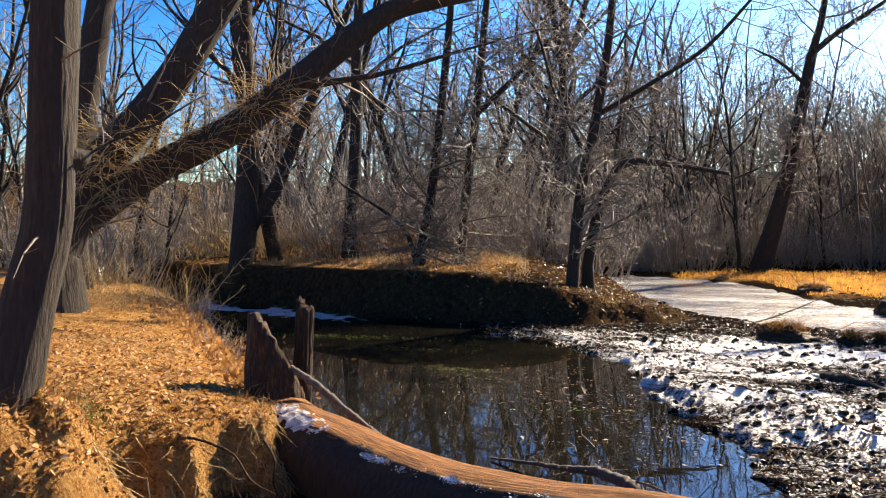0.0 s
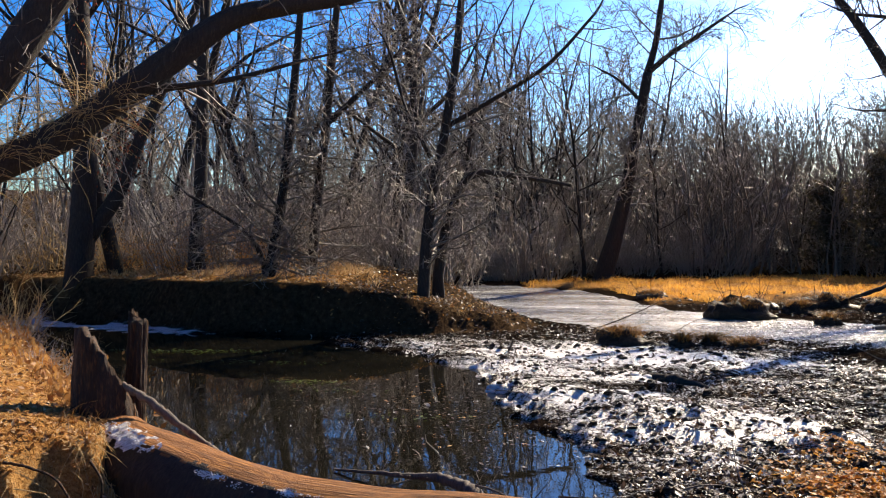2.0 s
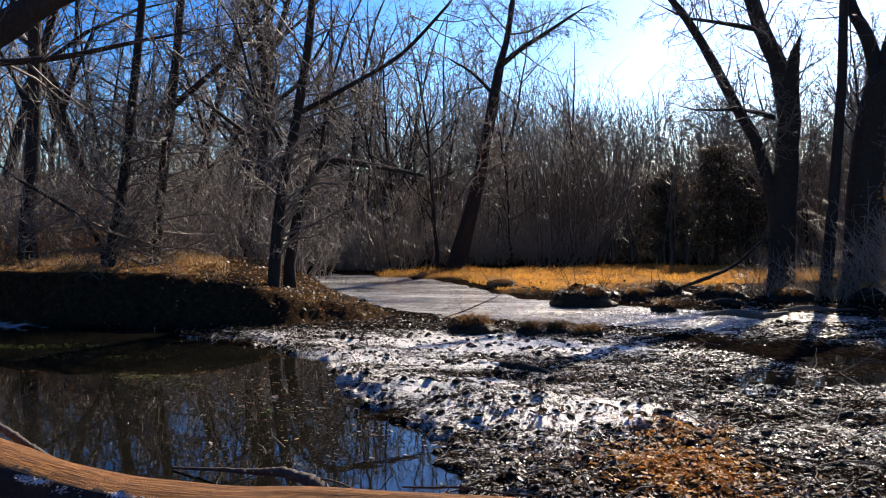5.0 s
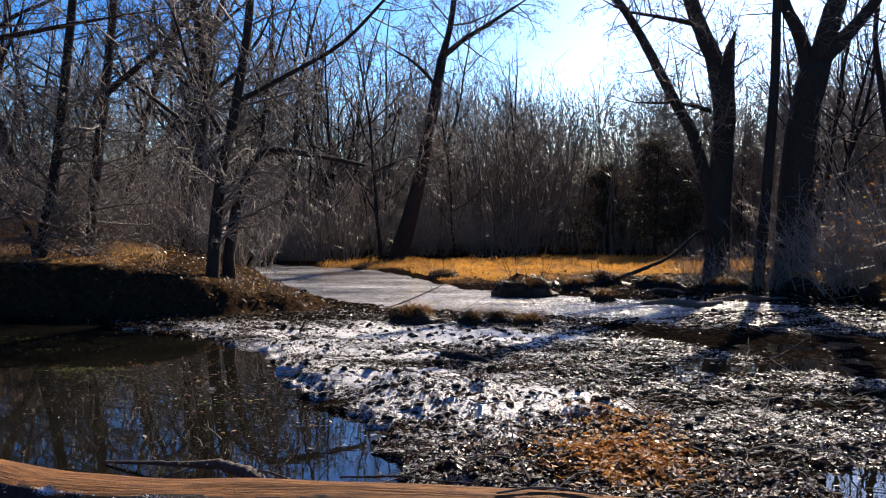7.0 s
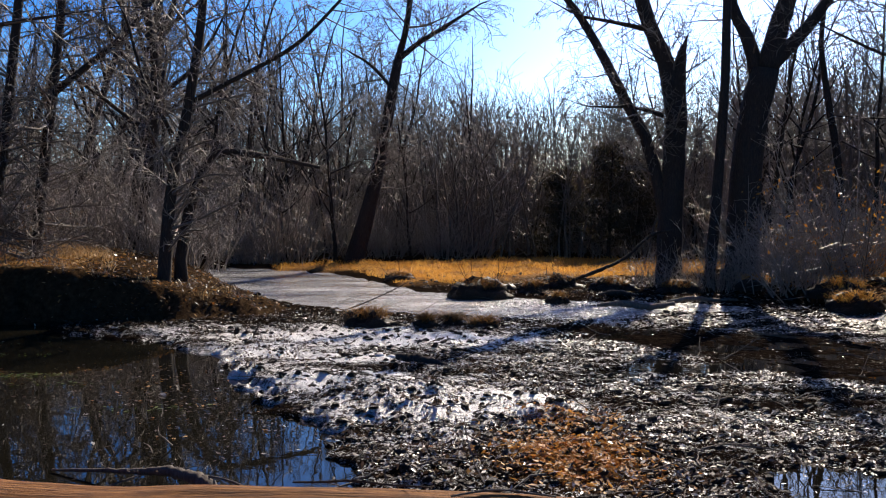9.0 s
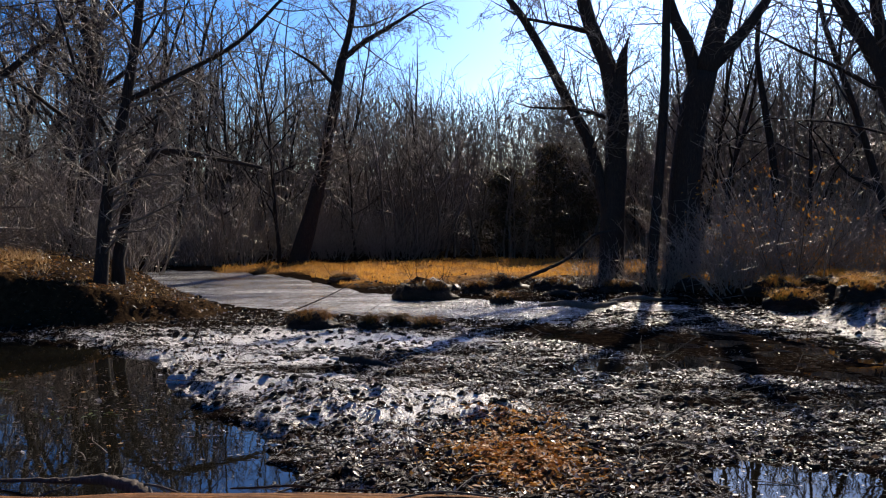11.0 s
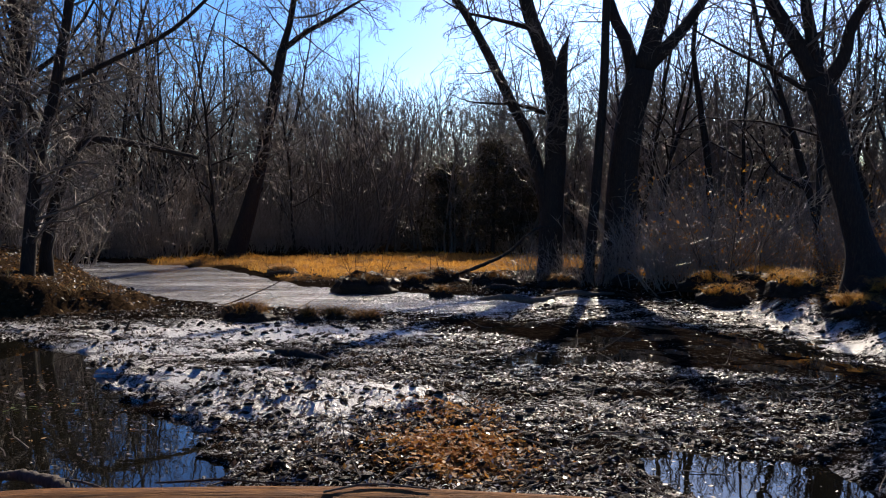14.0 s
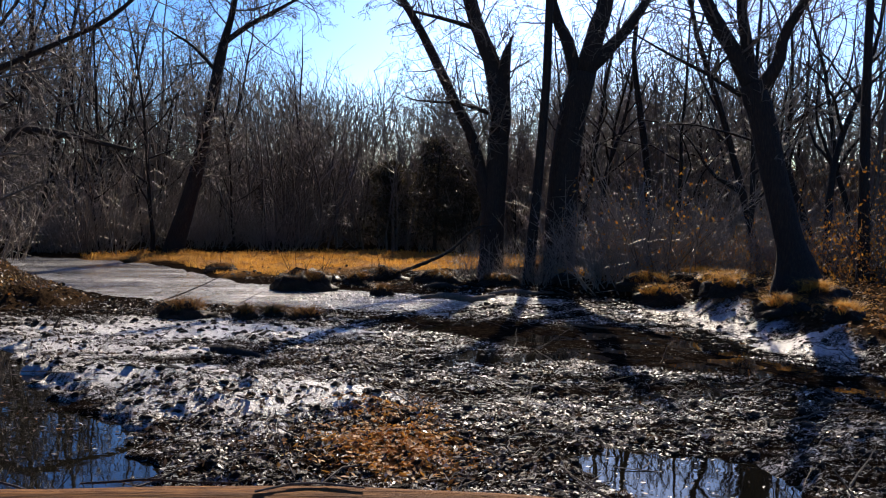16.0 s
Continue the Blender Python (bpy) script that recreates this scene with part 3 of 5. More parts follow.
forked = standing_tree("big dark bare tree forking near its foot", [
    [(-17.58, 25.57, 1.69, 0.448), (-17.44, 25.67, 4.10, 0.407), (-17.37, 25.71, 6.68, 0.367), (-17.49, 25.63, 9.44, 0.326), (-17.40, 25.68, 12.19, 0.265), (-17.23, 25.81, 15.72, 0.184)],
    [(-17.41, 25.68, 2.62, 0.305), (-16.58, 26.22, 4.12, 0.244), (-15.89, 26.63, 6.12, 0.203), (-15.01, 27.12, 8.54, 0.174), (-13.93, 27.68, 11.57, 0.123)],
], reach=3.0, every=0.4, fine=0.01, depth=2, seed=4)
standing_tree("straight dark bare tree at the edge of the wood", [
    [(-13.74, 26.32, 2.70, 0.234), (-13.54, 26.42, 5.60, 0.215), (-13.50, 26.45, 8.50, 0.195), (-13.33, 26.52, 11.57, 0.156), (-13.15, 26.61, 14.26, 0.098)],
], reach=3.0, every=0.4, fine=0.01, depth=2, seed=5)
standing_tree("slender bare tree leaning out from the creek bank", [
    [(-10.30, 24.11, 1.28, 0.190), (-9.92, 24.26, 3.53, 0.147), (-9.67, 24.35, 5.75, 0.130), (-9.40, 24.46, 8.50, 0.112), (-9.24, 24.52, 10.53, 0.086), (-9.00, 24.60, 13.25, 0.052)],
    [(-10.30, 24.11, 1.26, 0.112), (-10.57, 24.00, 2.33, 0.077), (-11.12, 23.75, 3.01, 0.060), (-12.19, 23.24, 3.79, 0.044)],
], reach=3.2, every=0.18, fine=0.009, depth=2, skip=0.08, fan=(50, 95), lift=-0.01, sprays=12, seed=6)
standing_tree("slender bare tree with a crossing limb on the creek bank", [
    [(-9.13, 24.56, 1.11, 0.173), (-8.95, 24.62, 3.35, 0.147), (-8.63, 24.73, 6.09, 0.130), (-8.40, 24.82, 8.49, 0.112), (-8.22, 24.86, 10.52, 0.095), (-8.03, 24.93, 13.23, 0.052)],
    [(-8.58, 24.74, 6.09, 0.104), (-7.72, 25.02, 6.93, 0.086), (-6.73, 25.29, 7.93, 0.070), (-5.90, 25.48, 9.08, 0.044)],
], reach=3.2, every=0.18, fine=0.009, depth=2, skip=0.08, fan=(50, 95), lift=-0.01, sprays=12, seed=7)
standing_tree("slender bare tree with long raking limbs on the bank tip", [
    [(-5.45, 23.59, 0.73, 0.191), (-5.22, 23.64, 3.41, 0.151), (-4.81, 23.72, 5.44, 0.136), (-4.50, 23.77, 7.31, 0.120), (-4.30, 23.81, 9.30, 0.096), (-4.04, 23.85, 12.22, 0.056)],
    [(-4.65, 23.75, 5.75, 0.072), (-3.37, 23.94, 6.48, 0.064), (-1.90, 24.09, 7.39, 0.056), (-0.63, 24.14, 8.71, 0.040)],
    [(-5.18, 23.64, 4.82, 0.064), (-5.86, 23.49, 6.26, 0.048), (-6.24, 23.40, 7.68, 0.040)],
], reach=3.2, every=0.18, fine=0.009, depth=2, skip=0.15, fan=(45, 90), lift=0.0, sprays=8, seed=8)
standing_tree("dark bowed tree bending over towards the channel", [
    [(-5.15, 24.37, 1.49, 0.164), (-4.92, 24.42, 2.79, 0.148), (-4.53, 24.49, 3.91, 0.131), (-4.06, 24.57, 4.42, 0.115), (-2.98, 24.71, 4.36, 0.09), (-1.33, 24.83, 4.04, 0.049)],
], reach=2.2, every=0.25, fine=0.009, depth=2, seed=9)
standing_tree("tall leaning tree with a high forked top", [
    [(-0.78, 49.85, 0.18, 0.591), (0.36, 49.85, 4.53, 0.394), (1.27, 49.83, 9.04, 0.328), (1.79, 49.81, 11.85, 0.279)],
    [(1.79, 49.81, 11.85, 0.214), (2.27, 49.79, 13.75, 0.181), (2.62, 49.77, 16.38, 0.148), (2.93, 49.75, 19.28, 0.082)],
    [(1.79, 49.81, 11.85, 0.181), (2.96, 49.75, 12.79, 0.148), (4.55, 49.62, 13.79, 0.115), (6.08, 49.45, 14.75, 0.066)],
    [(1.46, 49.83, 10.23, 0.115), (0.19, 49.85, 11.53, 0.082), (-0.95, 49.85, 12.23, 0.049)],
], reach=5, every=0.25, fine=0.013, depth=2, skip=0.4, seed=11)
standing_tree("old dark tree with a broken snag and raking limbs", [
    [(11.71, 32.66, 0.1, 0.499), (11.79, 32.63, 3.27, 0.453), (11.93, 32.57, 6.19, 0.408), (11.96, 32.56, 7.76, 0.34), (12.1, 32.51, 8.9, 0.19), (12.22, 32.48, 9.35, 0.09), (12.34, 32.44, 9.75, 0.015)],
    [(11.9, 32.59, 6.64, 0.363), (11.61, 32.69, 8.43, 0.34), (11.11, 32.86, 9.76, 0.295), (10.7, 33, 11.09, 0.272), (10.28, 33.13, 13.74, 0.204)],
    [(11.74, 32.64, 2.2, 0.3), (11.45, 32.74, 3.4, 0.27), (11.23, 32.82, 4.38, 0.249), (10.81, 32.96, 5.84, 0.227), (10.09, 33.18, 7.28, 0.204), (9.19, 33.44, 9.16, 0.181), (8.4, 33.65, 10.59, 0.159), (7.62, 33.83, 11.67, 0.113)],
    [(10.89, 32.93, 9.98, 0.113), (9.81, 33.27, 10.29, 0.079), (8.51, 33.62, 10.59, 0.057)],
    [(11.5, 32.73, 6.63, 0.102), (10.53, 33.05, 6.95, 0.068), (9.23, 33.43, 7.04, 0.045)],
], reach=3.6, every=0.22, fine=0.010, depth=2, skip=0.6, seed=12)
standing_tree("straight slim pole-like bare tree", [
    [(12.56, 30.73, 0.23, 0.217), (12.81, 30.62, 3.9, 0.184), (13, 30.54, 7.54, 0.163), (13.05, 30.52, 10.3, 0.152), (13.08, 30.51, 13.88, 0.108)],
], reach=1.4, every=0.9, fine=0.009, depth=1, skip=0.5, seed=13)
standing_tree("massive dark tree forking into three limbs", [
    [(14.05, 31.18, 0.2, 0.692), (14.07, 31.17, 3.3, 0.581), (14.3, 31.06, 6.17, 0.536), (14.69, 30.88, 8.13, 0.514)],
    [(14.46, 30.99, 7.91, 0.29), (14.15, 31.13, 9.22, 0.246), (13.71, 31.33, 10.32, 0.212), (13.16, 31.56, 12.28, 0.156)],
    [(14.77, 30.85, 8.13, 0.424), (15.1, 30.69, 9.65, 0.357), (15.39, 30.54, 10.94, 0.313), (15.58, 30.45, 13.51, 0.223)],
    [(14.84, 30.81, 8.24, 0.29), (15.59, 30.44, 9.1, 0.246), (16.23, 30.11, 9.95, 0.201), (16.85, 29.77, 11.1, 0.156), (17.52, 29.38, 13.19, 0.089)],
], reach=3.4, every=0.26, fine=0.010, depth=2, skip=0.6, seed=14)
standing_tree("big dark leaning tree dividing into several limbs", [
    [(15.21, 18.84, 1.01, 0.615), (15.04, 18.98, 1.96, 0.363), (14.72, 19.23, 3.56, 0.331), (14.41, 19.46, 5.18, 0.331), (14.19, 19.62, 6.06, 0.331)],
    [(14.19, 19.62, 5.99, 0.237), (13.8, 19.9, 6.96, 0.205), (13.42, 20.15, 7.72, 0.189), (13, 20.42, 8.79, 0.158), (12.53, 20.71, 10.3, 0.095)],
    [(14.19, 19.62, 6.06, 0.189), (14.07, 19.71, 7.1, 0.158), (13.93, 19.8, 8.13, 0.134), (13.86, 19.85, 9.89, 0.079)],
    [(14.3, 19.54, 5.84, 0.189), (14.67, 19.26, 6.55, 0.166), (14.81, 19.15, 7.34, 0.142), (15.21, 18.84, 8.31, 0.11), (15.58, 18.53, 9.54, 0.063)],
    [(13.99, 19.76, 5.78, 0.071), (13.24, 20.27, 6.39, 0.055), (12.49, 20.73, 6.87, 0.039), (11.71, 21.18, 7.42, 0.024)],
], reach=2.8, every=0.22, fine=0.008, depth=2, skip=0.6, seed=15)
standing_tree("thin upright bare tree on the bank", [
    [(20.41, 22.28, 1.02, 0.197), (20.35, 22.34, 4.21, 0.158), (20.33, 22.36, 6.84, 0.138), (20.33, 22.35, 9.46, 0.118), (20.36, 22.33, 12.05, 0.069)],
], reach=2, every=0.5, fine=0.008, depth=2, seed=16)
standing_tree("thin crooked bare tree in the wood", [
    [(21.09, 36.56, 0.9, 0.221), (20.87, 36.68, 4.92, 0.166), (20.45, 36.92, 8.12, 0.152), (20.21, 37.05, 10.25, 0.11), (20.24, 37.03, 11.85, 0.069)],
], reach=2, every=0.6, fine=0.01, depth=2, seed=17)


vines(leaning, [(-12.0, 12.2, 2.7, 0.4), (-11.29, 12.79, 3.46, 0.4), (-9.99, 13.79, 4.4, 0.36), (-9.1, 14.38, 5.18, 0.31)], 1.5, 0.032, 401)
vines(leaning, [(-11.94, 12.21, 3.35, 0.47), (-11.47, 12.64, 4.19, 0.43)], 1.2, 0.06, 402)
clinging_leaves(forked, [(-17.37, 25.71, 6.10, 0.372), (-17.49, 25.63, 8.08, 0.322), (-17.44, 25.66, 10.81, 0.273)], 420, 0.35, 403)
clinging_leaves(forked, [(-16.58, 26.22, 4.61, 0.248), (-15.89, 26.63, 6.35, 0.198)], 260, 0.4, 404)

# ---- the woods behind: several grown trees, each copied ----
def forest_tree(seed, tall, thick):
    rng = random.Random(seed)
    tree = thing("tree", (0, 0, 0), "tall bare grey woodland tree in winter", "tree", "bare woodland trees")
    trunk, crown = Shape(), Shape()
    stem = wander(rng, Vector((0, 0, -0.4)), Vector((rng.gauss(0, 0.07), rng.gauss(0, 0.07), 1)).normalized(), tall, thick, 0.025, 11, 0.075, 0.06)
    trunk.tube(stem, 7)
    for k in range(9):
        a = rng.uniform(0, 6.283)
        u = 0.22 + 0.62 * (k + rng.random()) / 9
        p, r = stem[int(u * 11)]
        w = Vector((math.cos(a) * 0.6, math.sin(a) * 0.6, rng.uniform(0.3, 1.1))).normalized()
        limb = wander(rng, p, w, tall * rng.uniform(0.2, 0.38) * (1.2 - u * 0.7), r * 0.62, 0.018, 6, 0.17, 0.09)
        arm = Shape()
        arm.tube(limb, 5, False)
        part("limb", arm, BARK, tree)
        shoots(rng, crown, limb, tall * 0.12, 0.47, 0.015, 1, 0.06, 0.15, 3, (28, 75))
    shoots(rng, crown, stem, tall * 0.13, 0.47, 0.015, 1, 0.05, 0.2, 3, (35, 80))
    part("trunk", trunk, BARK, tree)
    part("crown", crown, TWIG, tree)
    return tree


def thicket(seed, tall, stems, label, leafy=None, mat=None, clumps=6, fine=0.008):
    """A many-stemmed shrub, in clumps that spread from one foot."""
    rng = random.Random(seed)
    bush = thing("shrub", (0, 0, 0), label, "shrub", "bare undergrowth shrubs")
    leaves = Shape()
    for c in range(clumps):
        wood, turn = Shape(), 6.283 * c / clumps
        for k in range(max(1, stems // clumps)):
            a, rr = turn + rng.uniform(-0.5, 0.5), rng.uniform(0, 1.0) ** 0.6 * tall * 0.35
            p = Vector((math.cos(a) * rr, math.sin(a) * rr, -0.3))
            w = Vector((math.cos(a) * 0.35 + rng.gauss(0, 0.2), math.sin(a) * 0.35 + rng.gauss(0, 0.2), 1)).normalized()
            stem = wander(rng, p, w, tall * rng.uniform(0.55, 1.1), min(0.024, 0.007 * tall), fine * 0.7, 4, 0.16, 0.0)
            wood.tube(stem, 3, False)
            shoots(rng, wood, stem, tall * 0.3, max(0.26, 0.075 * tall) if tall > 1 else 0.1, fine, 0, 0.03, 0.15, 3, (30, 80))
            for q in range(46 if leafy else 0):
                at = stem[rng.randrange(1, 5)][0] + Vector((rng.gauss(0, 0.22), rng.gauss(0, 0.22), rng.gauss(0, 0.2)))
                leaf(leaves, rng, at, rng.uniform(0.022, 0.05), 1.2)
        part("stem_clump", wood, mat or BRUSH, bush)
    if leafy:
        tagged(part("foliage", leaves, leafy, bush, "clinging amber dead leaves", False), kind="stuff")
    return bush


def clear(x, y, margin):
    return all(float(inside(poly, np.array([x]), np.array([y]))[0]) < -margin for poly in (POOL, CHANNEL, MEADOW, STREAM))


rng = random.Random(11)
kinds = [forest_tree(20 + i, h, r) for i, (h, r) in enumerate(((17, 0.17), (14, 0.12), (19, 0.21), (12, 0.10), (15, 0.14)))]
placed, tries = [], 0
used = set()
WOODS = ((-58, -33, 29, 58, 19, 1.1), (-33, -8, 31, 48, 12, 1.2), (-15, -8, 38, 50, 4, 1.2), (-12, 1, 50, 80, 32, 1.2), (-33, -8, 48, 68, 20, 1.05), (1, 6, 54, 80, 10, 0.85), (5, 23, 56, 84, 40, 0.66), (22, 35, 38, 75, 34, 0.8), (34, 54, 34, 62, 29, 1.0))
for turn0, turn1, near, deep, count, size in WOODS:
    got = 0
    while got < count and tries < 6000:
        tries += 1
        a, d = radians(rng.uniform(turn0, turn1)), rng.uniform(near, deep)
        x, y = d * math.sin(a), d * math.cos(a)
        if not clear(x, y, 1.0) or (-19 < x < -5 and 25 < y < 40 and rng.random() < 0.75) or any((x - px) ** 2 + (y - py) ** 2 < 3.2 for px, py in placed):
            continue
        placed.append((x, y))
        got += 1
        k = rng.randrange(len(kinds))
        s = size * rng.uniform(0.8, 1.15)
        m = pose(x, y, height(x, y), rng.gauss(0, 3), rng.gauss(0, 3), rng.uniform(0, 360))
        if k not in used:
            used.add(k)
            kinds[k].matrix_basis = m @ Matrix.Diagonal((s, s, s, 1))
        else:
            c = copy_thing(kinds[k], m)
            c.scale = (s, s, s)

bushes = [thicket(40 + i, h, n, "dense leafless grey-brown undergrowth shrub") for i, (h, n) in enumerate(((3.2, 34), (2.4, 30), (4.6, 36)))]
used = set()
THICKETS = ((-50, -28, 31, 42, 18), (-28, -6, 30, 38, 22), (-28, -6, 36, 56, 22), (-10, 2, 49, 72, 22), (0, 24, 54, 80, 30), (24, 50, 33, 60, 30), (17.5, 40, 28.5, 36, 13))
for turn0, turn1, near, deep, count in THICKETS:
    got = tries = 0
    while got < count and tries < 900:
        tries += 1
        a, d = radians(rng.uniform(turn0, turn1)), rng.uniform(near, deep)
        x, y = d * math.sin(a), d * math.cos(a)
        if not clear(x, y, 0.6) or (-19 < x < -5 and 25 < y < 36 and rng.random() < 0.6) or (9 < x < 16 and 27 < y < 33):
            continue
        got += 1
        k = rng.randrange(len(bushes))
        s = rng.uniform(0.7, 1.25) * (1.35 if y > 48 else 1.0)
        m = pose(x, y, height(x, y), 0, 0, rng.uniform(0, 360))
        if k not in used:
            used.add(k)
            bushes[k].matrix_basis = m @ Matrix.Diagonal((s, s, s, 1))
        else:
            c = copy_thing(bushes[k], m)
            c.scale = (s, s, s)


def cedar(x, y, tall, wide, seed):
    """A dense dark evergreen of drooping sprays."""
    rng = random.Random(seed)
    tree = thing("evergreen", (x, y, height(x, y)), "dark dense evergreen cedar among bare trees", "tree", "dark evergreens")
    trunk, green = Shape(), Shape()
    stem = wander(rng, Vector((0, 0, -0.4)), Vector((0, 0, 1)), tall + 0.3, 0.16, 0.02, 7, 0.03, 0.05)
    trunk.tube(stem, 7)
    part("trunk", trunk, BARK, tree)
    for k in range(120):
        u = rng.random() ** 0.8
        a, z = rng.uniform(0, 6.283), 0.5 + (tall - 0.5) * u
        reach = wide * (1 - u) ** 0.42 * rng.uniform(0.55, 1.1) + 0.25
        root = Vector((0, 0, z))
        for q in range(46):
            v = rng.random() ** 0.6
            at = root + Vector((math.cos(a) * reach * v, math.sin(a) * reach * v, 0.25 * reach * v)) + Vector((rng.gauss(0, 0.16), rng.gauss(0, 0.16), rng.gauss(0, 0.14)))
            leaf(green, rng, at, rng.uniform(0.06, 0.15), 1.0)
    tagged(part("foliage", green, CEDAR_LEAF, tree, "dark green scale foliage", False), kind="stuff")


cedar(15.4, 54.0, 7.2, 2.3, 501)
cedar(17.8, 55.6, 6.4, 2.4, 502)
cedar(12.8, 56.2, 5.6, 2.2, 503)

# ---- the tangle of far saplings closing the view ----
def far_woods():
    rng = random.Random(77)
    tangle = Shape()
    # bearing from, to; distance from, to; how many; how tall
    spans = ((-62, -30, 46, 76, 130, 12.0), (-32, -10, 54, 92, 200, 14.0), (-12, 3, 58, 100, 230, 14.0), (2, 8, 56, 110, 160, 11.0), (6, 24, 55, 72, 300, 9.6), (6, 24, 72, 112, 290, 11.0), (23, 36, 44, 66, 190, 10.5), (23, 36, 64, 104, 210, 13.5), (35, 56, 42, 90, 230, 13.5))
    for turn0, turn1, near, deep, count, tall in spans:
        for k in range(count):
            a, d = radians(rng.uniform(turn0, turn1)), rng.uniform(near, deep)
            x, y = d * math.sin(a), d * math.cos(a)
            if not clear(x, y, 0.5):
                continue
            h = tall * (0.55 + 0.6 * rng.random()) 
            w = Vector((rng.gauss(0, 0.1), rng.gauss(0, 0.1), 1)).normalized()
            stem = wander(rng, Vector((x, y, height(x, y) - 0.2)), w, h, 0.035 + 0.006 * h, 0.02, 7, 0.11, 0.05)
            tangle.tube(stem, 3, False)
            for b in range(8):
                p, r = stem[rng.randint(0 if k % 2 else 2, 6)]
                c = rng.uniform(0, 6.283)
                out = Vector((math.cos(c) * 0.65, math.sin(c) * 0.65, rng.uniform(0.1, 1.1))).normalized()
                limb = wander(rng, p, out, h * rng.uniform(0.14, 0.36), max(0.022, r * 0.55), 0.016, 3, 0.28, 0.07)
                tangle.tube(limb, 3, False)
                for q in range(3):
                    p2, r2 = limb[rng.randint(1, 3)]
                    fork = (out + Vector((rng.gauss(0, 0.6), rng.gauss(0, 0.6), rng.uniform(-0.3, 0.7)))).normalized()
                    tangle.tube(wander(rng, p2, fork, h * rng.uniform(0.07, 0.17), 0.019, 0.012, 1, 0.1, 0.0), 3, False)
    tagged(part("far_woods", tangle, FAR_BARK, None), "dark crowded bare trees of the far wood", "woodland", kind="stuff")


far_woods()

# ---- fallen log with its broken stump ----
def fallen_log():
    rng = random.Random(5)
    log = thing("fallen_log", (-4.9, 7.6, 0.1), "big fallen trunk lying along the creek edge, sunlit top and shaded flanks painted", "log")
    off = Vector(log.location)
    rows = [(-5.5, 8.0, 0.34, 0.46), (-4.6, 7.35, 0.32, 0.43), (-3.3, 6.62, 0.26, 0.39), (-2.2, 6.28, 0.22, 0.36), (-0.8, 6.28, 0.22, 0.32), (0.8, 6.14, 0.21, 0.29), (2.4, 5.78, 0.18, 0.25), (3.6, 5.45, 0.12, 0.2)]
    path = smooth_path(rows, 8)
    fine_path = smooth_path(rows, 32)
    body = Shape()
    n, sides = len(fine_path), 76
    for i, (p, r) in enumerate(fine_path):
        d = (fine_path[min(i + 1, n - 1)][0] - fine_path[max(i - 1, 0)][0]).normalized()
        across = d.cross(Vector((0, 0, 1))).normalized()
        up = across.cross(d)
        for k in range(sides):
            c = 2 * math.pi * k / sides
            ridge = 1 + 0.012 * math.sin(c * 7 + i * 0.0125) + 0.05 * noise.noise(Vector((i * 0.025, math.cos(c) * 5, math.sin(c) * 5))) + 0.06 * noise.noise(Vector((i * 0.06, math.cos(c) * 1.5, math.sin(c) * 1.5)))
            body.v.append(p - off + across * (r * ridge * math.cos(c)) + up * (r * ridge * math.sin(c)))
    for i in range(n - 1):
        for k in range(sides):
            k2 = (k + 1) % sides
            body.f.append((i * sides + k, i * sides + k2, (i + 1) * sides + k2, (i + 1) * sides + k))
    body.f.append(tuple(range(sides)))
    body.f.append(tuple((n - 1) * sides + k for k in reversed(range(sides))))
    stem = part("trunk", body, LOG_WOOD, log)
    layer, run = stem.data.attributes.new("grain", "FLOAT_VECTOR", "POINT"), []
    for i, (p, r) in enumerate(fine_path):
        reach = 0.034 * i
        run += [c for k in range(sides) for c in (reach, r * math.cos(6.2832 * k / sides), r * math.sin(6.2832 * k / sides))]
    layer.data.foreach_set("vector", run)
    # dark bark paints shade onto the flanks, the bare top a sunlit strip
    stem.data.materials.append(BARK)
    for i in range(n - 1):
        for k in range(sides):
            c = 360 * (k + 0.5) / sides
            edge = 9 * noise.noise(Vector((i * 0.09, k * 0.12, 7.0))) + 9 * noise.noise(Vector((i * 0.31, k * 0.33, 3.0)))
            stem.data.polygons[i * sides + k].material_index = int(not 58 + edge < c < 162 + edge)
    crust = Shape()

    def on_log(u, c):
        i = int(u)
        p, r = path[i][0].lerp(path[i + 1][0], u - i), path[i][1]
        d = (path[i + 1][0] - path[i - 1][0]).normalized()
        across = d.cross(Vector((0, 0, 1))).normalized()
        up = across.cross(d)
        return p + (across * math.cos(c) + up * math.sin(c)) * (r * 1.06 + 0.018 + 0.012 * noise.noise(Vector((u * 3, c * 6, 0))))

    for a in range(48):
        for b in range(22):
            u, c = 6.4 + a * 0.12, radians(41 + b * 1.8)
            ragged = 1 - ((a - 22) / 24) ** 2 - ((b - 10) / 11) ** 2 + 0.9 * noise.noise(Vector((u * 1.3, c * 7, 1.0))) + 0.5 * noise.noise(Vector((u * 5, c * 20, 1.0)))
            if ragged > 0.35:
                crust.face(on_log(u, c), on_log(u, c + 0.028), on_log(u + 0.12, c + 0.028), on_log(u + 0.12, c))
    tagged(part("snow_patch", crust, SNOW, None), "crusty remnant of old snow on the log", "snow", kind="stuff")
    rime = Shape()
    for a in range(340):
        for b in range(16):
            u, c = 14.5 + a * 0.05, radians(38 + 8 * math.sin(a * 0.011) + b * 0.9)
            if noise.noise(Vector((u * 0.9, c * 5, 4.0))) + 0.9 * noise.noise(Vector((u * 9, c * 60, 2.0))) > 0.26 + abs(b - 7.5) * 0.04:
                rime.face(on_log(u, c), on_log(u, c + 0.0157), on_log(u + 0.05, c + 0.0157), on_log(u + 0.05, c))
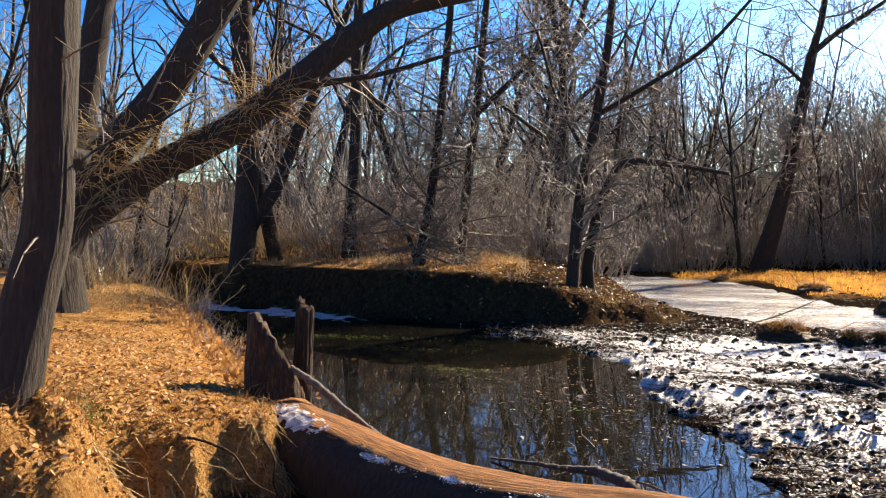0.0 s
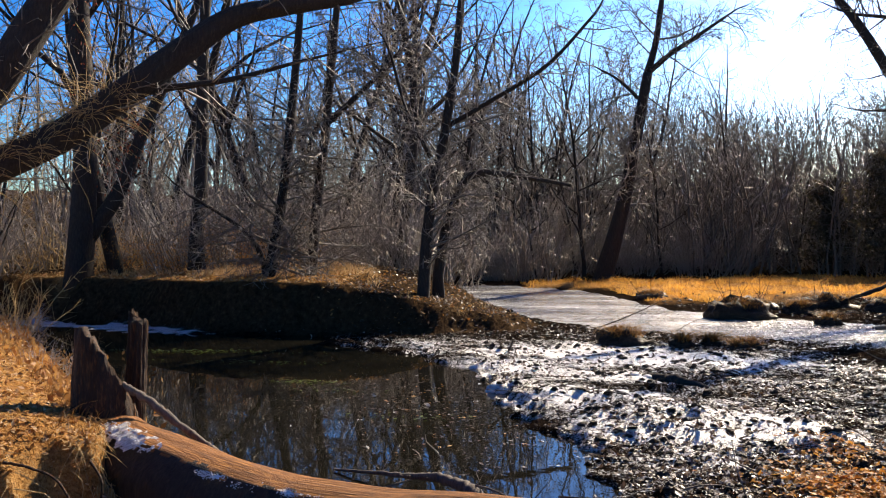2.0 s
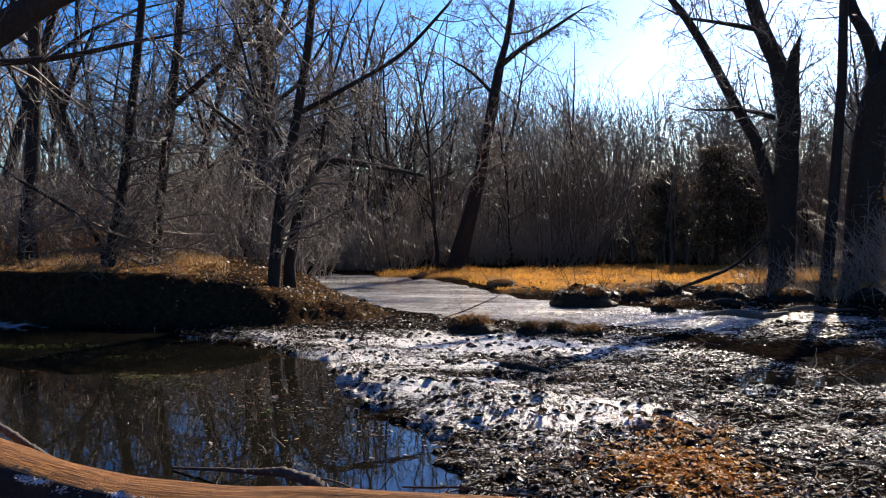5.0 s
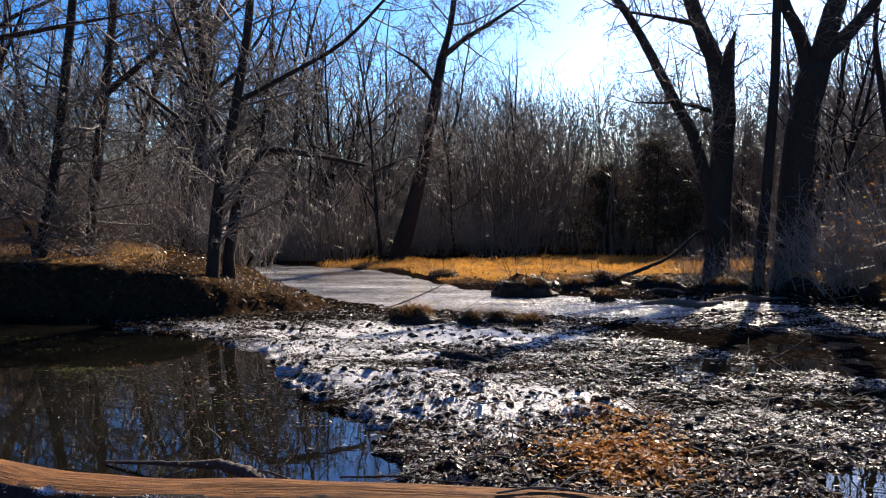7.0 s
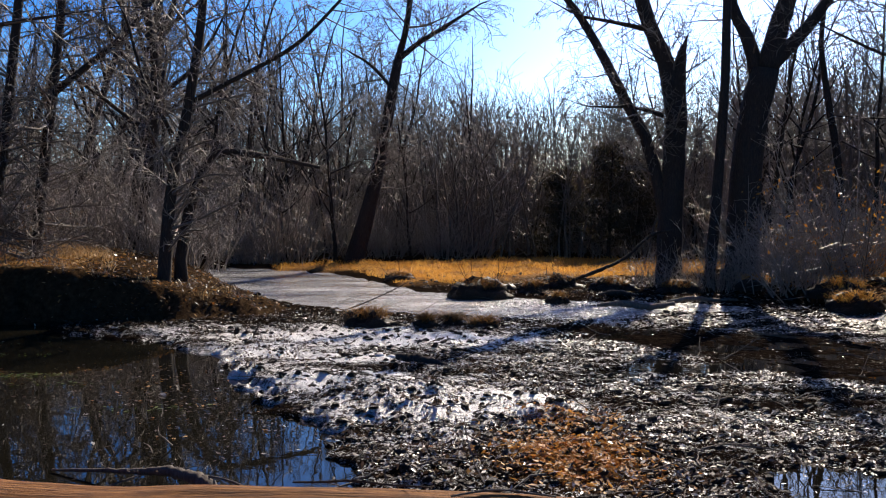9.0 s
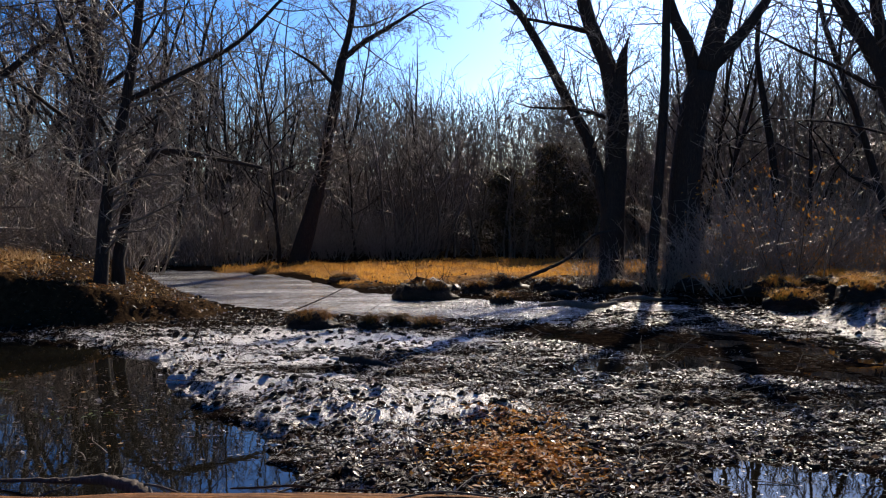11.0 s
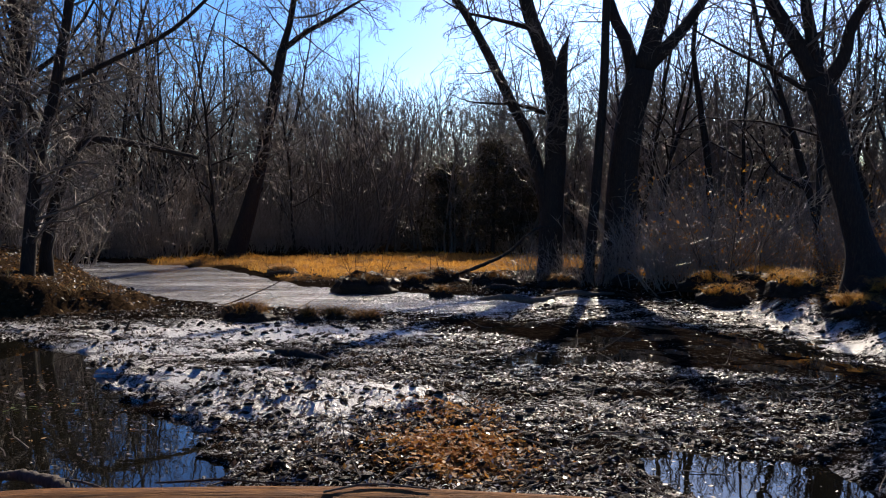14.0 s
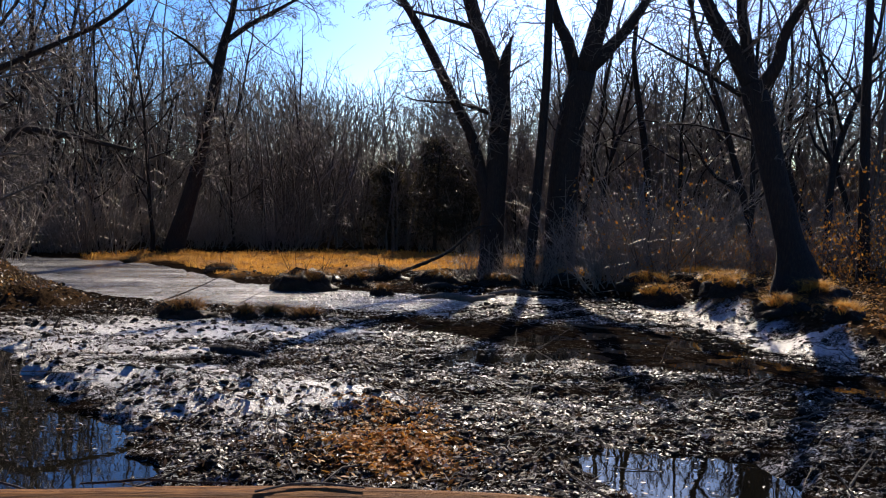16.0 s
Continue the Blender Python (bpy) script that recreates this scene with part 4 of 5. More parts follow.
    tagged(part("rime", rime, SNOW, None), "thin broken line of rime along the log", "frost", kind="stuff")
    # hollow shell of the broken butt, jagged, highest on its far-left side
    shell, seg, rows_up = Shape(), 90, 12
    cx, cy, rad = -5.18, 7.78, 0.36
    for wall in (1.0, 0.72):
        for q in range(rows_up):
            for k in range(seg):
                c = 2 * math.pi * k / seg
                away = math.cos(c - radians(240))
                top = 1.1 + 0.5 * away + 0.13 * noise.noise(Vector((k * 0.22, 3.1, 0))) + 0.09 * abs(noise.noise(Vector((k * 0.7, 1.1, 0))))
                top = max(0.55, top)
                u = q / (rows_up - 1)
                r = rad * wall * (1.12 - 0.28 * u + 0.08 * noise.noise(Vector((k * 0.16, u * 3, wall))) - 0.09 * abs(noise.noise(Vector((k * 0.5, u * 1.2, wall)))))
                shell.v.append(Vector((cx + r * math.cos(c), cy + r * math.sin(c), 0.05 + (top - 0.05) * u)) - off)
    n1 = seg * rows_up
    for w in (0, 1):
        for q in range(rows_up - 1):
            for k in range(seg):
                k2, b0 = (k + 1) % seg, w * n1 + q * seg
                quad = (b0 + k, b0 + k2, b0 + seg + k2, b0 + seg + k)
                shell.f.append(quad if w == 0 else quad[::-1])
    for k in range(seg):
        k2, b0 = (k + 1) % seg, (rows_up - 1) * seg
        shell.f.append((b0 + k, b0 + k2, n1 + b0 + k2, n1 + b0 + k))
    part("stump", shell, ROTTEN, log, "dark brown jagged hollow broken butt")
    return log


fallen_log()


def plain_branch(name, label, rows, mat, seed=0, category="branch", sides=9, twigs=0):
    rng = random.Random(seed)
    ob = thing(name, rows[0][:3], label, category)
    off = Vector(ob.location)
    pts = [(p - off, r) for p, r in smooth_path(rows, 11)]
    pts = [(p + Vector((rng.gauss(0, 0.1), rng.gauss(0, 0.1), rng.gauss(0, 0.1))) * r, r * rng.uniform(0.82, 1.16)) for p, r in pts]
    s = Shape()
    s.tube(pts, sides)
    part("stem", s, mat, ob)
    if twigs:
        t = Shape()
        shoots(rng, t, pts, twigs, twigs * 0.5, 0.005, 1, 0.0)
        tagged(part("spray", t, mat, ob), kind="stuff")
    return ob


def dead_post():
    post = thing("dead_post", (-5.05, 8.07, 0.1), "weathered grey broken trunk standing beside the log", "stump")
    sh, off = Shape(), Vector(post.location)
    sh.furrowed([(p - off, r) for p, r in smooth_path([(-5.06, 8.06, 0.1, 0.125), (-5.05, 8.06, 0.6, 0.112), (-5.03, 8.08, 1.2, 0.106), (-5.01, 8.09, 1.66, 0.098)], 14)], 60, 0.022, 31)
    top = len(sh.v) - 60
    for k in range(60):
        sh.v[top + k] = sh.v[top + k] + Vector((0, 0, 0.09 * noise.noise(Vector((k * 0.25, 2.0, 0.0))) + (0.10 if 12 < k < 30 else 0)))
    sh.f.append(tuple(range(top, top + 60)))
    part("stem", sh, ROTTEN, post)


dead_post()
plain_branch("leaning_branch", "thick grey dead branch leaning over the log", [(-4.95, 7.66, 1.08, 0.034), (-4.7, 7.72, 0.92, 0.042), (-4.4, 7.73, 0.7, 0.038), (-4.1, 7.74, 0.5, 0.034), (-3.8, 7.68, 0.35, 0.024)], BARK_PALE, 4)
plain_branch("sunken_branch", "curved dead branch half sunk in the pool", [(-3.1, 8.75, 0.02, 0.012), (-2.16, 8.24, 0.13, 0.03), (-1.76, 7.92, 0.21, 0.05), (-1.4, 7.57, 0.2, 0.058), (-1.16, 7.2, 0.1, 0.045), (-1.05, 6.9, -0.05, 0.035)], BARK_PALE, 5, twigs=0.3)
plain_branch("mud_log", "short dark rotten log on the white-patched mud", [(0.25, 15.25, 0.06, 0.06), (0.6, 14.95, 0.1, 0.1), (1.0, 14.65, 0.09, 0.09), (1.45, 14.25, 0.03, 0.05)], BARK, 6, "log")
plain_branch("fallen_twig", "thin dark crooked twig lying along the log", [(-0.55, 6.42, 0.535, 0.007), (-0.35, 6.36, 0.55, 0.009), (-0.1, 6.38, 0.545, 0.010), (0.2, 6.28, 0.535, 0.008), (0.5, 6.32, 0.50, 0.005)], BARK, 31, "twig", 7, 0.3)
plain_branch("fallen_twig", "short pale broken twig caught on the log", [(0.6, 6.1, 0.5, 0.008), (0.95, 6.15, 0.52, 0.01), (1.35, 6.02, 0.5, 0.007)], BARK_PALE, 32, "twig", 7)
plain_branch("fallen_twig", "forked grey twig resting on the sunken branch", [(-1.5, 7.7, 0.24, 0.01), (-1.2, 7.45, 0.26, 0.012), (-0.85, 7.3, 0.16, 0.008), (-0.6, 7.2, 0.03, 0.005)], BARK_PALE, 33, "twig", 7, 0.25)
plain_branch("driftwood", "pale curved driftwood on the mud", [(6.5, 23.9, 0.12, 0.05), (7.1, 23.5, 0.2, 0.09), (7.9, 23.5, 0.1, 0.09), (8.7, 23.8, 0.16, 0.06)], BARK_PALE, 7)
plain_branch("driftwood", "weathered driftwood limb stranded in the channel", [(9.0, 25.2, 0.08, 0.05), (9.7, 24.9, 0.2, 0.07), (10.5, 25.1, 0.12, 0.06), (11.3, 25.5, 0.1, 0.03)], BARK_PALE, 9)
plain_branch("driftwood", "dark waterlogged driftwood stub", [(7.4, 27.4, 0.05, 0.08), (8.0, 27.2, 0.2, 0.1), (8.7, 27.3, 0.08, 0.06)], BARK, 10)
plain_branch("mud_sapling", "thin dead sapling leaning out of the mud", [(-0.7, 24.2, 0.0, 0.022), (-0.1, 24.3, 0.2, 0.018), (0.6, 24.4, 0.5, 0.014), (1.2, 24.5, 0.8, 0.008)], BARK, 11, twigs=0.35)
plain_branch("mud_stub", "short dark stub standing in the mud", [(-2.35, 18.1, 0.0, 0.035), (-2.33, 18.1, 0.16, 0.03), (-2.25, 18.08, 0.34, 0.018)], BARK, 12)
plain_branch("mud_log", "small half-buried rotten log", [(2.4, 13.1, 0.03, 0.04), (2.75, 12.95, 0.08, 0.06), (3.15, 12.9, 0.02, 0.035)], BARK, 13, "log")
plain_branch("fallen_branch", "dark fallen branch propped on the meadow edge", [(7.6, 32.1, 0.25, 0.06), (8.7, 31.8, 0.66, 0.07), (9.7, 31.5, 1.2, 0.065), (10.5, 31.25, 1.98, 0.05), (11.3, 31.0, 2.2, 0.03)], BARK, 8, twigs=0.5)


def snow_lump(x, y, wide, tall, seed):
    sh, seg, rings = Shape(), 14, 6
    for q in range(rings):
        u = q / (rings - 1)
        for k in range(seg):
            c = 2 * math.pi * k / seg
            w = wide * math.cos(u * 1.45) * (1 + 0.35 * noise.noise(Vector((math.cos(c) * 2, math.sin(c) * 2 + seed, u * 2))))
            sh.v.append(Vector((w * math.cos(c), w * 0.8 * math.sin(c), tall * math.sin(u * 1.57) - 0.03)))
    for q in range(rings - 1):
        for k in range(seg):
            k2 = (k + 1) % seg
            sh.f.append((q * seg + k, q * seg + k2, (q + 1) * seg + k2, (q + 1) * seg + k))
    sh.f.append(tuple((rings - 1) * seg + k for k in range(seg)))
    ob = part("snow_lump", sh, SNOW, None)
    ob.location = (x, y, max(0.0, height(x, y)))
    tagged(ob, "small lump of old snow beside the rotten log", "snow")


snow_lump(0.22, 15.15, 0.12, 0.09, 3)
snow_lump(0.42, 14.98, 0.09, 0.06, 5)

# ---- ground cover ----
def scatter(seed, count, turn0, turn1, near, deep, spread=1.0):
    """Places in plan, thinning out with distance."""
    r = np.random.RandomState(seed)
    a, u = np.radians(r.uniform(turn0, turn1, count)), r.uniform(0, 1, count) ** spread
    d = near * (deep / near) ** u
    x, y = d * np.sin(a), d * np.cos(a)
    return x, y, d, r.uniform(0, 1, count)


def cover(name, label, shape, mat, category, smooth=False):
    tagged(part(name, shape, mat, None, smooth=smooth), label, category, kind="stuff")


def mud_cover():
    rng = random.Random(91)
    wet, pale, sodden, clods, sticks = Shape(), Shape(), Shape(), Shape(), Shape()
    x, y, d, u = scatter(3, 84000, -24, 47, 6.2, 36)
    z, _, frost, _ = land(x, y)
    open_water = np.maximum.reduce([inside(POOL, x, y), inside(STREAM, x, y) - 0.25, inside(CHANNEL, x, y), inside(PUDDLE, x, y) - 0.1])
    patch = fbm(x, y, 0.45, 3, 41) + 0.5 * fbm(x, y, 2.0, 2, 43)
    open_water = np.where(inside(FAR_BANK, x, y) > -0.2, 0.5, open_water)
    lane = (drift(x, y) < 0.04) & (x + 0.12 * (y - 10) > 3.2)
    for px, py, pz, pd, pu, ow, pt, fr, ln in zip(x, y, z, d, u, open_water, patch, frost, lane):
        keep = 0.012 if ow > 0.1 or pz < -0.015 else (0.85 if pt > 0.06 else 0.45 if pt > -0.03 else 0.14)
        if pu > (0.06 if ln else keep) or pz > 0.42 or (rng.random() < 0.1 * fr):
            continue
        size = (rng.uniform(0.014, 0.042) if pz > 0.0 else rng.uniform(0.012, 0.03)) * (1 + 0.008 * pd)
        # one in five is a near-white scrap, painted as a glint
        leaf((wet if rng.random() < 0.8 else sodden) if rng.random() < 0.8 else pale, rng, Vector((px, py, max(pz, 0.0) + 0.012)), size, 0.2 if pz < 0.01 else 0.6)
    x, y, d, u = scatter(4, 68000, 7, 47, 7, 27)
    z = land(x, y)[0]
    open_water = np.maximum.reduce([inside(STREAM, x, y) - 0.2, inside(CHANNEL, x, y), inside(PUDDLE, x, y)])
    band = drift(x, y)
    for px, py, pz, pd, ow, bd in zip(x, y, z, d, open_water, band):
        if (ow > 0 and (py < 20 or py > 27 or rng.random() < 0.55)) or pz > 0.3 or (bd < 0.05 and ow < 0):
            continue
        # the near-white scraps stand in for sun sparkle on the flat
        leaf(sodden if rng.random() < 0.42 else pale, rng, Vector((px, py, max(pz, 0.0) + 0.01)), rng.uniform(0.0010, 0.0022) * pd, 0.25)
    cover("wet_leaf_litter", "sodden brown leaves strewn on the mud", wet, WET_LEAF, "leaf litter")
    cover("sodden_litter", "glistening soaked leaves on the wet flat", sodden, SODDEN, "leaf litter")
    cover("glint_litter", "pale leaf scraps painted in as glints on the wet mud", pale, PALE_LEAF_AND_GLINT, "leaf litter")
    x, y, d, u = scatter(5, 21000, -20, 46, 6.2, 38)
    z, _, frost, _ = land(x, y)
    open_water = np.maximum.reduce([inside(POOL, x, y), inside(STREAM, x, y), inside(CHANNEL, x, y), inside(PUDDLE, x, y)])
    for px, py, pz, pd, ow, fr in zip(x, y, z, d, open_water, frost):
        if ow > 0.0 or pz > 0.45 or pz < -0.05 or rng.random() < 0.15 * fr:
            continue
        r = (0.014 + 0.04 * rng.random() ** 3) * (1 + 0.02 * pd)
        c, base = Vector((px, py, pz - 0.015)), len(clods.v)
        h = r * rng.uniform(0.6, 1.3)
        turn = rng.uniform(0, 6.283)
        for lvl, (rr, zz) in enumerate(((1.0, 0.0), (0.75, 0.65))):
            for k in range(4):
                q = turn + 1.5708 * k + lvl * 0.6
                w = r * rr * rng.uniform(0.7, 1.25)
                clods.v.append(c + Vector((w * math.cos(q) * 1.3, w * math.sin(q), zz * h)))
        clods.v.append(c + Vector((rng.gauss(0, r * 0.2), rng.gauss(0, r * 0.2), h)))
        for k in range(4):
            k2 = (k + 1) % 4
            clods.f.extend(((base + k, base + k2, base + 4 + k2, base + 4 + k), (base + 4 + k, base + 4 + k2, base + 8)))
    cover("mud_clods", "crumbled dark lumps of wet mud", clods, MUD, "mud")
    x, y, d, u = scatter(6, 420, -18, 46, 6.4, 32)
    z = land(x, y)[0]
    for px, py, pz, ow in zip(x, y, z, np.maximum(inside(POOL, x, y), inside(PUDDLE, x, y))):
        if pz > 0.6 or (ow > 0 and rng.random() < 0.88):
            continue
        a = rng.uniform(0, 6.283)
        sticks.tube(wander(rng, Vector((px, py, max(pz, 0) + 0.02)), Vector((math.cos(a), math.sin(a), rng.uniform(-0.02, 0.2))).normalized(), rng.uniform(0.2, 0.9), rng.uniform(0.006, 0.014), 0.004, 3, 0.2, 0.0), 4, False)
    cover("mud_twigs", "dead twigs lying on the mud", sticks, BARK_PALE, "twigs")


mud_cover()


def dry_cover():
    rng = random.Random(92)
    dry, pale, tip = Shape(), Shape(), Shape()
    x, y, d, u = scatter(7, 17000, -60, -26, 4.6, 26)
    z = land(x, y)[0]
    nb, fb = inside(NEAR_BANK, x, y), inside(FAR_BANK, x, y)
    for px, py, pz, b, f in zip(x, y, z, nb, fb):
        if (b > -0.45 or (px < -4.9 and py < 5.7)) and pz > 0.12:
            leaf(dry, rng, Vector((px, py, pz + 0.012)), rng.uniform(0.018, 0.05), 0.4)
    x, y, d, u = scatter(8, 15000, -42, -4, 20, 34)
    z = land(x, y)[0]
    for px, py, pz, f in zip(x, y, z, inside(FAR_BANK, x, y)):
        if pz > 0.15 and f > (0.6 if px < -8 else -0.35):
            leaf(pale if px < -7.5 and rng.random() < 0.6 else dry if px < -8 or rng.random() < 0.25 else tip, rng, Vector((px, py, pz + 0.015)), rng.uniform(0.03, 0.07), 0.5)
    x, y, d, u = scatter(9, 16000, 17, 50, 12, 36)
    z = land(x, y)[0]
    for px, py, pz in zip(x, y, z):
        if pz > 0.4:
            leaf(dry, rng, Vector((px, py, pz + 0.015)), rng.uniform(0.03, 0.07), 0.5)
    cover("tip_leaf_litter", "dark leaves matted on the bank tip", tip, WET_LEAF, "leaf litter")
    cover("straw_leaf_litter", "pale tan leaves lying on the sunny bank top", pale, STRAW_LEAF, "leaf litter")
    cover("dry_leaf_litter", "dry tan leaves covering the banks", dry, LITTER, "leaf litter")
    mat_leaf, crumbs = Shape(), Shape()
    x, y, d, u = scatter(13, 15000, -62, -31, 4.7, 13)
    z, nb = land(x, y)[0], inside(NEAR_BANK, x, y)
    for px, py, pz, b in zip(x, y, z, nb):
        if (b > -0.45 or (px < -4.9 and py < 5.7)) and pz > 0.15 and noise.noise(Vector((px * 1.3, py * 1.3, 5.0))) > -0.25:
            leaf(mat_leaf if rng.random() < 0.55 else crumbs, rng, Vector((px, py, pz + 0.012)), rng.uniform(0.012, 0.04), 0.55)
    cover("pale_leaf_crumbs", "small dry pale leaf fragments on the sandy bank", mat_leaf, STRAW_LEAF, "leaf litter")
    cover("dark_leaf_crumbs", "dark curled leaf fragments on the sandy bank", crumbs, THATCH, "leaf litter")
    amber, spots = Shape(), []
    for k in range(2600):
        spots.append((rng.gauss(2.1, 0.36), rng.gauss(8.5, 0.5)) if k % 5 else (rng.gauss(2.45, 0.3), rng.gauss(10.1, 0.32)))
    for (px, py), pz in zip(spots, land(*np.array(spots).T)[0]):
        leaf(amber, rng, Vector((px, py, max(0, pz) + 0.02)), rng.uniform(0.02, 0.05), 0.4)
    cover("amber_leaf_litter", "orange-brown leaves heaped on the mud", amber, RUSSET, "leaf litter")


dry_cover()


def blade(shape, rng, p, tall, wide, lean=0.5):
    a = rng.uniform(0, 6.283)
    side = Vector((math.cos(a), math.sin(a), 0)) * wide
    bow = Vector((rng.gauss(0, lean), rng.gauss(0, lean), 0)) * tall
    mid, tip = p + bow * 0.35 + Vector((0, 0, tall * 0.6)), p + bow + Vector((0, 0, tall))
    base = len(shape.v)
    shape.v.extend((p - side, p + side, mid + side * 0.7, mid - side * 0.7, tip))
    shape.f.extend(((base, base + 1, base + 2, base + 3), (base + 3, base + 2, base + 4)))


def grasses():
    rng = random.Random(93)
    meadow, fringe, lobe = Shape(), Shape(), Shape()
    x, y, d, u = scatter(10, 34000, -8, 26, 33, 55)
    z, m = land(x, y)[0], inside(MEADOW, x, y)
    tuft = fbm(x, y, 0.9, 3, 51)
    for px, py, pz, b, tf in zip(x, y, z, m, tuft):
        if b > -0.4 and tf > -0.05 - 0.02 * min(b, 6):
            blade(meadow, rng, Vector((px, py, pz - 0.03)), rng.uniform(0.07, 0.22) * (1 + 2.4 * max(tf, 0)), 0.015, 0.7)
    cover("meadow_grass", "sunlit golden dry marsh grass", meadow, GRASS, "grass")
    x, y, d, u = scatter(11, 30000, -46, -16, 21, 31)
    z, f = land(x, y)[0], inside(FAR_BANK, x, y)
    tuft = fbm(x, y, 0.8, 3, 53)
    for px, py, pz, b, tf in zip(x, y, z, f, tuft):
        if 1.3 < b < 6.0 and tf > 0.0 and px < -6.2:
            blade(fringe, rng, Vector((px, py, pz - 0.02)), rng.uniform(0.06, 0.24) * (1 + max(tf, 0)), 0.009, 0.8)
    cover("bank_grass", "dry straw-coloured grass along the bank top", fringe, STRAW_LEAF, "grass")
    x, y, d, u = scatter(12, 26000, -60, -30, 4.8, 12)
    z, b = land(x, y)[0], inside(NEAR_BANK, x, y)
    for px, py, pz, nb, pu in zip(x, y, z, b, u):
        if -0.3 < nb < 0.5 and pz > 0.25 and pu < 0.5:
            blade(lobe, rng, Vector((px, py, pz - 0.01)), rng.uniform(0.03, 0.2), 0.004, 1.4)
    cover("trailing_grass", "withered grass trailing over the eroded bank edge", lobe, THATCH, "grass")
    green = Shape()
    for k in range(1100):
        px, py = rng.gauss(-5.9, 0.22), rng.gauss(5.5, 0.2)
        if height(px, py) > 0.4:
            blade(green, rng, Vector((px, py, height(px, py))), rng.uniform(0.03, 0.07), 0.004, 0.6)
    cover("moss_tuft", "small green mossy tuft at the tree foot", green, GREEN, "moss")


grasses()


# ---- tussocks ----
def tussock(x, y, wide, deep, tall, seed, label, grass=None, twigs=0):
    rng = random.Random(seed)
    ob = thing("tussock", (x, y, max(0.0, height(x, y)) - 0.05), label, "tussock", "mud tussocks")
    dome, rings, seg = Shape(), 9, 30
    for q in range(rings):
        u = q / (rings - 1)
        for k in range(seg):
            c = 2 * math.pi * k / seg
            n = 1 + 0.5 * noise.noise(Vector((math.cos(c) * 1.6 + seed, math.sin(c) * 1.6, u * 1.5))) + 0.3 * noise.noise(Vector((math.cos(c) * 5, math.sin(c) * 5 + seed, u * 5)))
            prof = math.cos(u * math.pi / 2) ** 0.85
            dome.v.append(Vector((wide * prof * n * math.cos(c), deep * prof * n * math.sin(c), tall * math.sin(u * math.pi / 2) * n)))
    for q in range(rings - 1):
        for k in range(seg):
            k2 = (k + 1) % seg
            dome.f.append((q * seg + k, q * seg + k2, (q + 1) * seg + k2, (q + 1) * seg + k))
    part("mound", dome, MUD, ob)
    if grass:
        g = Shape()
        for k in range(int(800 * wide + 160)):
            c, r = rng.uniform(0, 6.283), 0.78 * rng.uniform(0, 1) ** 0.6
            prof = 0.92 * r
            p = Vector((wide * prof * math.cos(c), deep * prof * math.sin(c), tall * math.sqrt(max(0.0, 1 - r * r)) * 0.95))
            blade(g, rng, p, rng.uniform(0.05, 0.26), 0.007, 1.6)
        tagged(part("grass", g, grass, ob, "matted dry tan grass", False), kind="stuff")
    if twigs:
        t = Shape()
        for k in range(twigs):
            w = Vector((rng.gauss(0, 0.5), rng.gauss(0, 0.4), 1)).normalized()
            st = wander(rng, Vector((rng.uniform(-wide, wide) * 0.7, 0, tall * 0.6)), w, rng.uniform(0.6, 1.2), 0.016, 0.006, 4, 0.15, 0)
            t.tube(st, 4, False)
            shoots(rng, t, st, 0.4, 0.3, 0.006, 0)
        tagged(part("sapling", t, BARK, ob, "thin dead stems"), kind="stuff")
    return ob


for x, y, wide, deep, tall, twigs in ((0.05, 19.75, 0.62, 0.4, 0.36, 0), (1.35, 19.6, 0.24, 0.2, 0.2, 0), (2.6, 19.3, 0.42, 0.3, 0.2, 0), (2.0, 20.0, 0.3, 0.22, 0.18, 0),
                                      (3.7, 27.7, 0.95, 0.6, 0.6, 9), (5.6, 28.8, 0.55, 0.4, 0.36, 0), (5.8, 25.8, 0.32, 0.26, 0.28, 0), (1.3, 35.6, 0.7, 0.5, 0.26, 2),
                                      (6.8, 31.2, 1.1, 0.6, 0.42, 2), (8.6, 29.6, 0.8, 0.5, 0.4, 0), (10.4, 28.2, 0.7, 0.5, 0.35, 0), (4.6, 30.6, 0.6, 0.5, 0.36, 2)):
    tussock(x, y, wide, deep, tall, int(x * 10 + y), "dark mud tussock topped with dry grass", THATCH, twigs)
for k, (x, y, wide, tall) in enumerate(((12.9, 21.6, 0.8, 0.5), (13.9, 20.4, 0.7, 0.5), (14.6, 17.4, 0.7, 0.4), (13.6, 23.6, 0.9, 0.5), (14.9, 21.6, 0.8, 0.45), (13.4, 19.2, 0.7, 0.4), (12.9, 16.4, 0.6, 0.35), (12.6, 14.2, 0.5, 0.3), (12.9, 27.4, 0.8, 0.4), (16.2, 24.8, 0.9, 0.3))):
    tussock(x, y, wide, wide * 0.7, tall, 60 + k, "low bank hummock with trailing dry grass", GRASS)


# ---- weeds and leafy shrubs near the banks ----
def planted(proto_list, spots, seed):
    rng = random.Random(seed)
    first = set()
    for x, y, s in spots:
        k = rng.randrange(len(proto_list))
        m = pose(x, y, height(x, y), rng.gauss(0, 6), rng.gauss(0, 6), rng.uniform(0, 360))
        if k not in first:
            first.add(k)
            proto_list[k].matrix_basis = m @ Matrix.Diagonal((s, s, s, 1))
        else:
            c = copy_thing(proto_list[k], m)
            c.scale = (s, s, s)


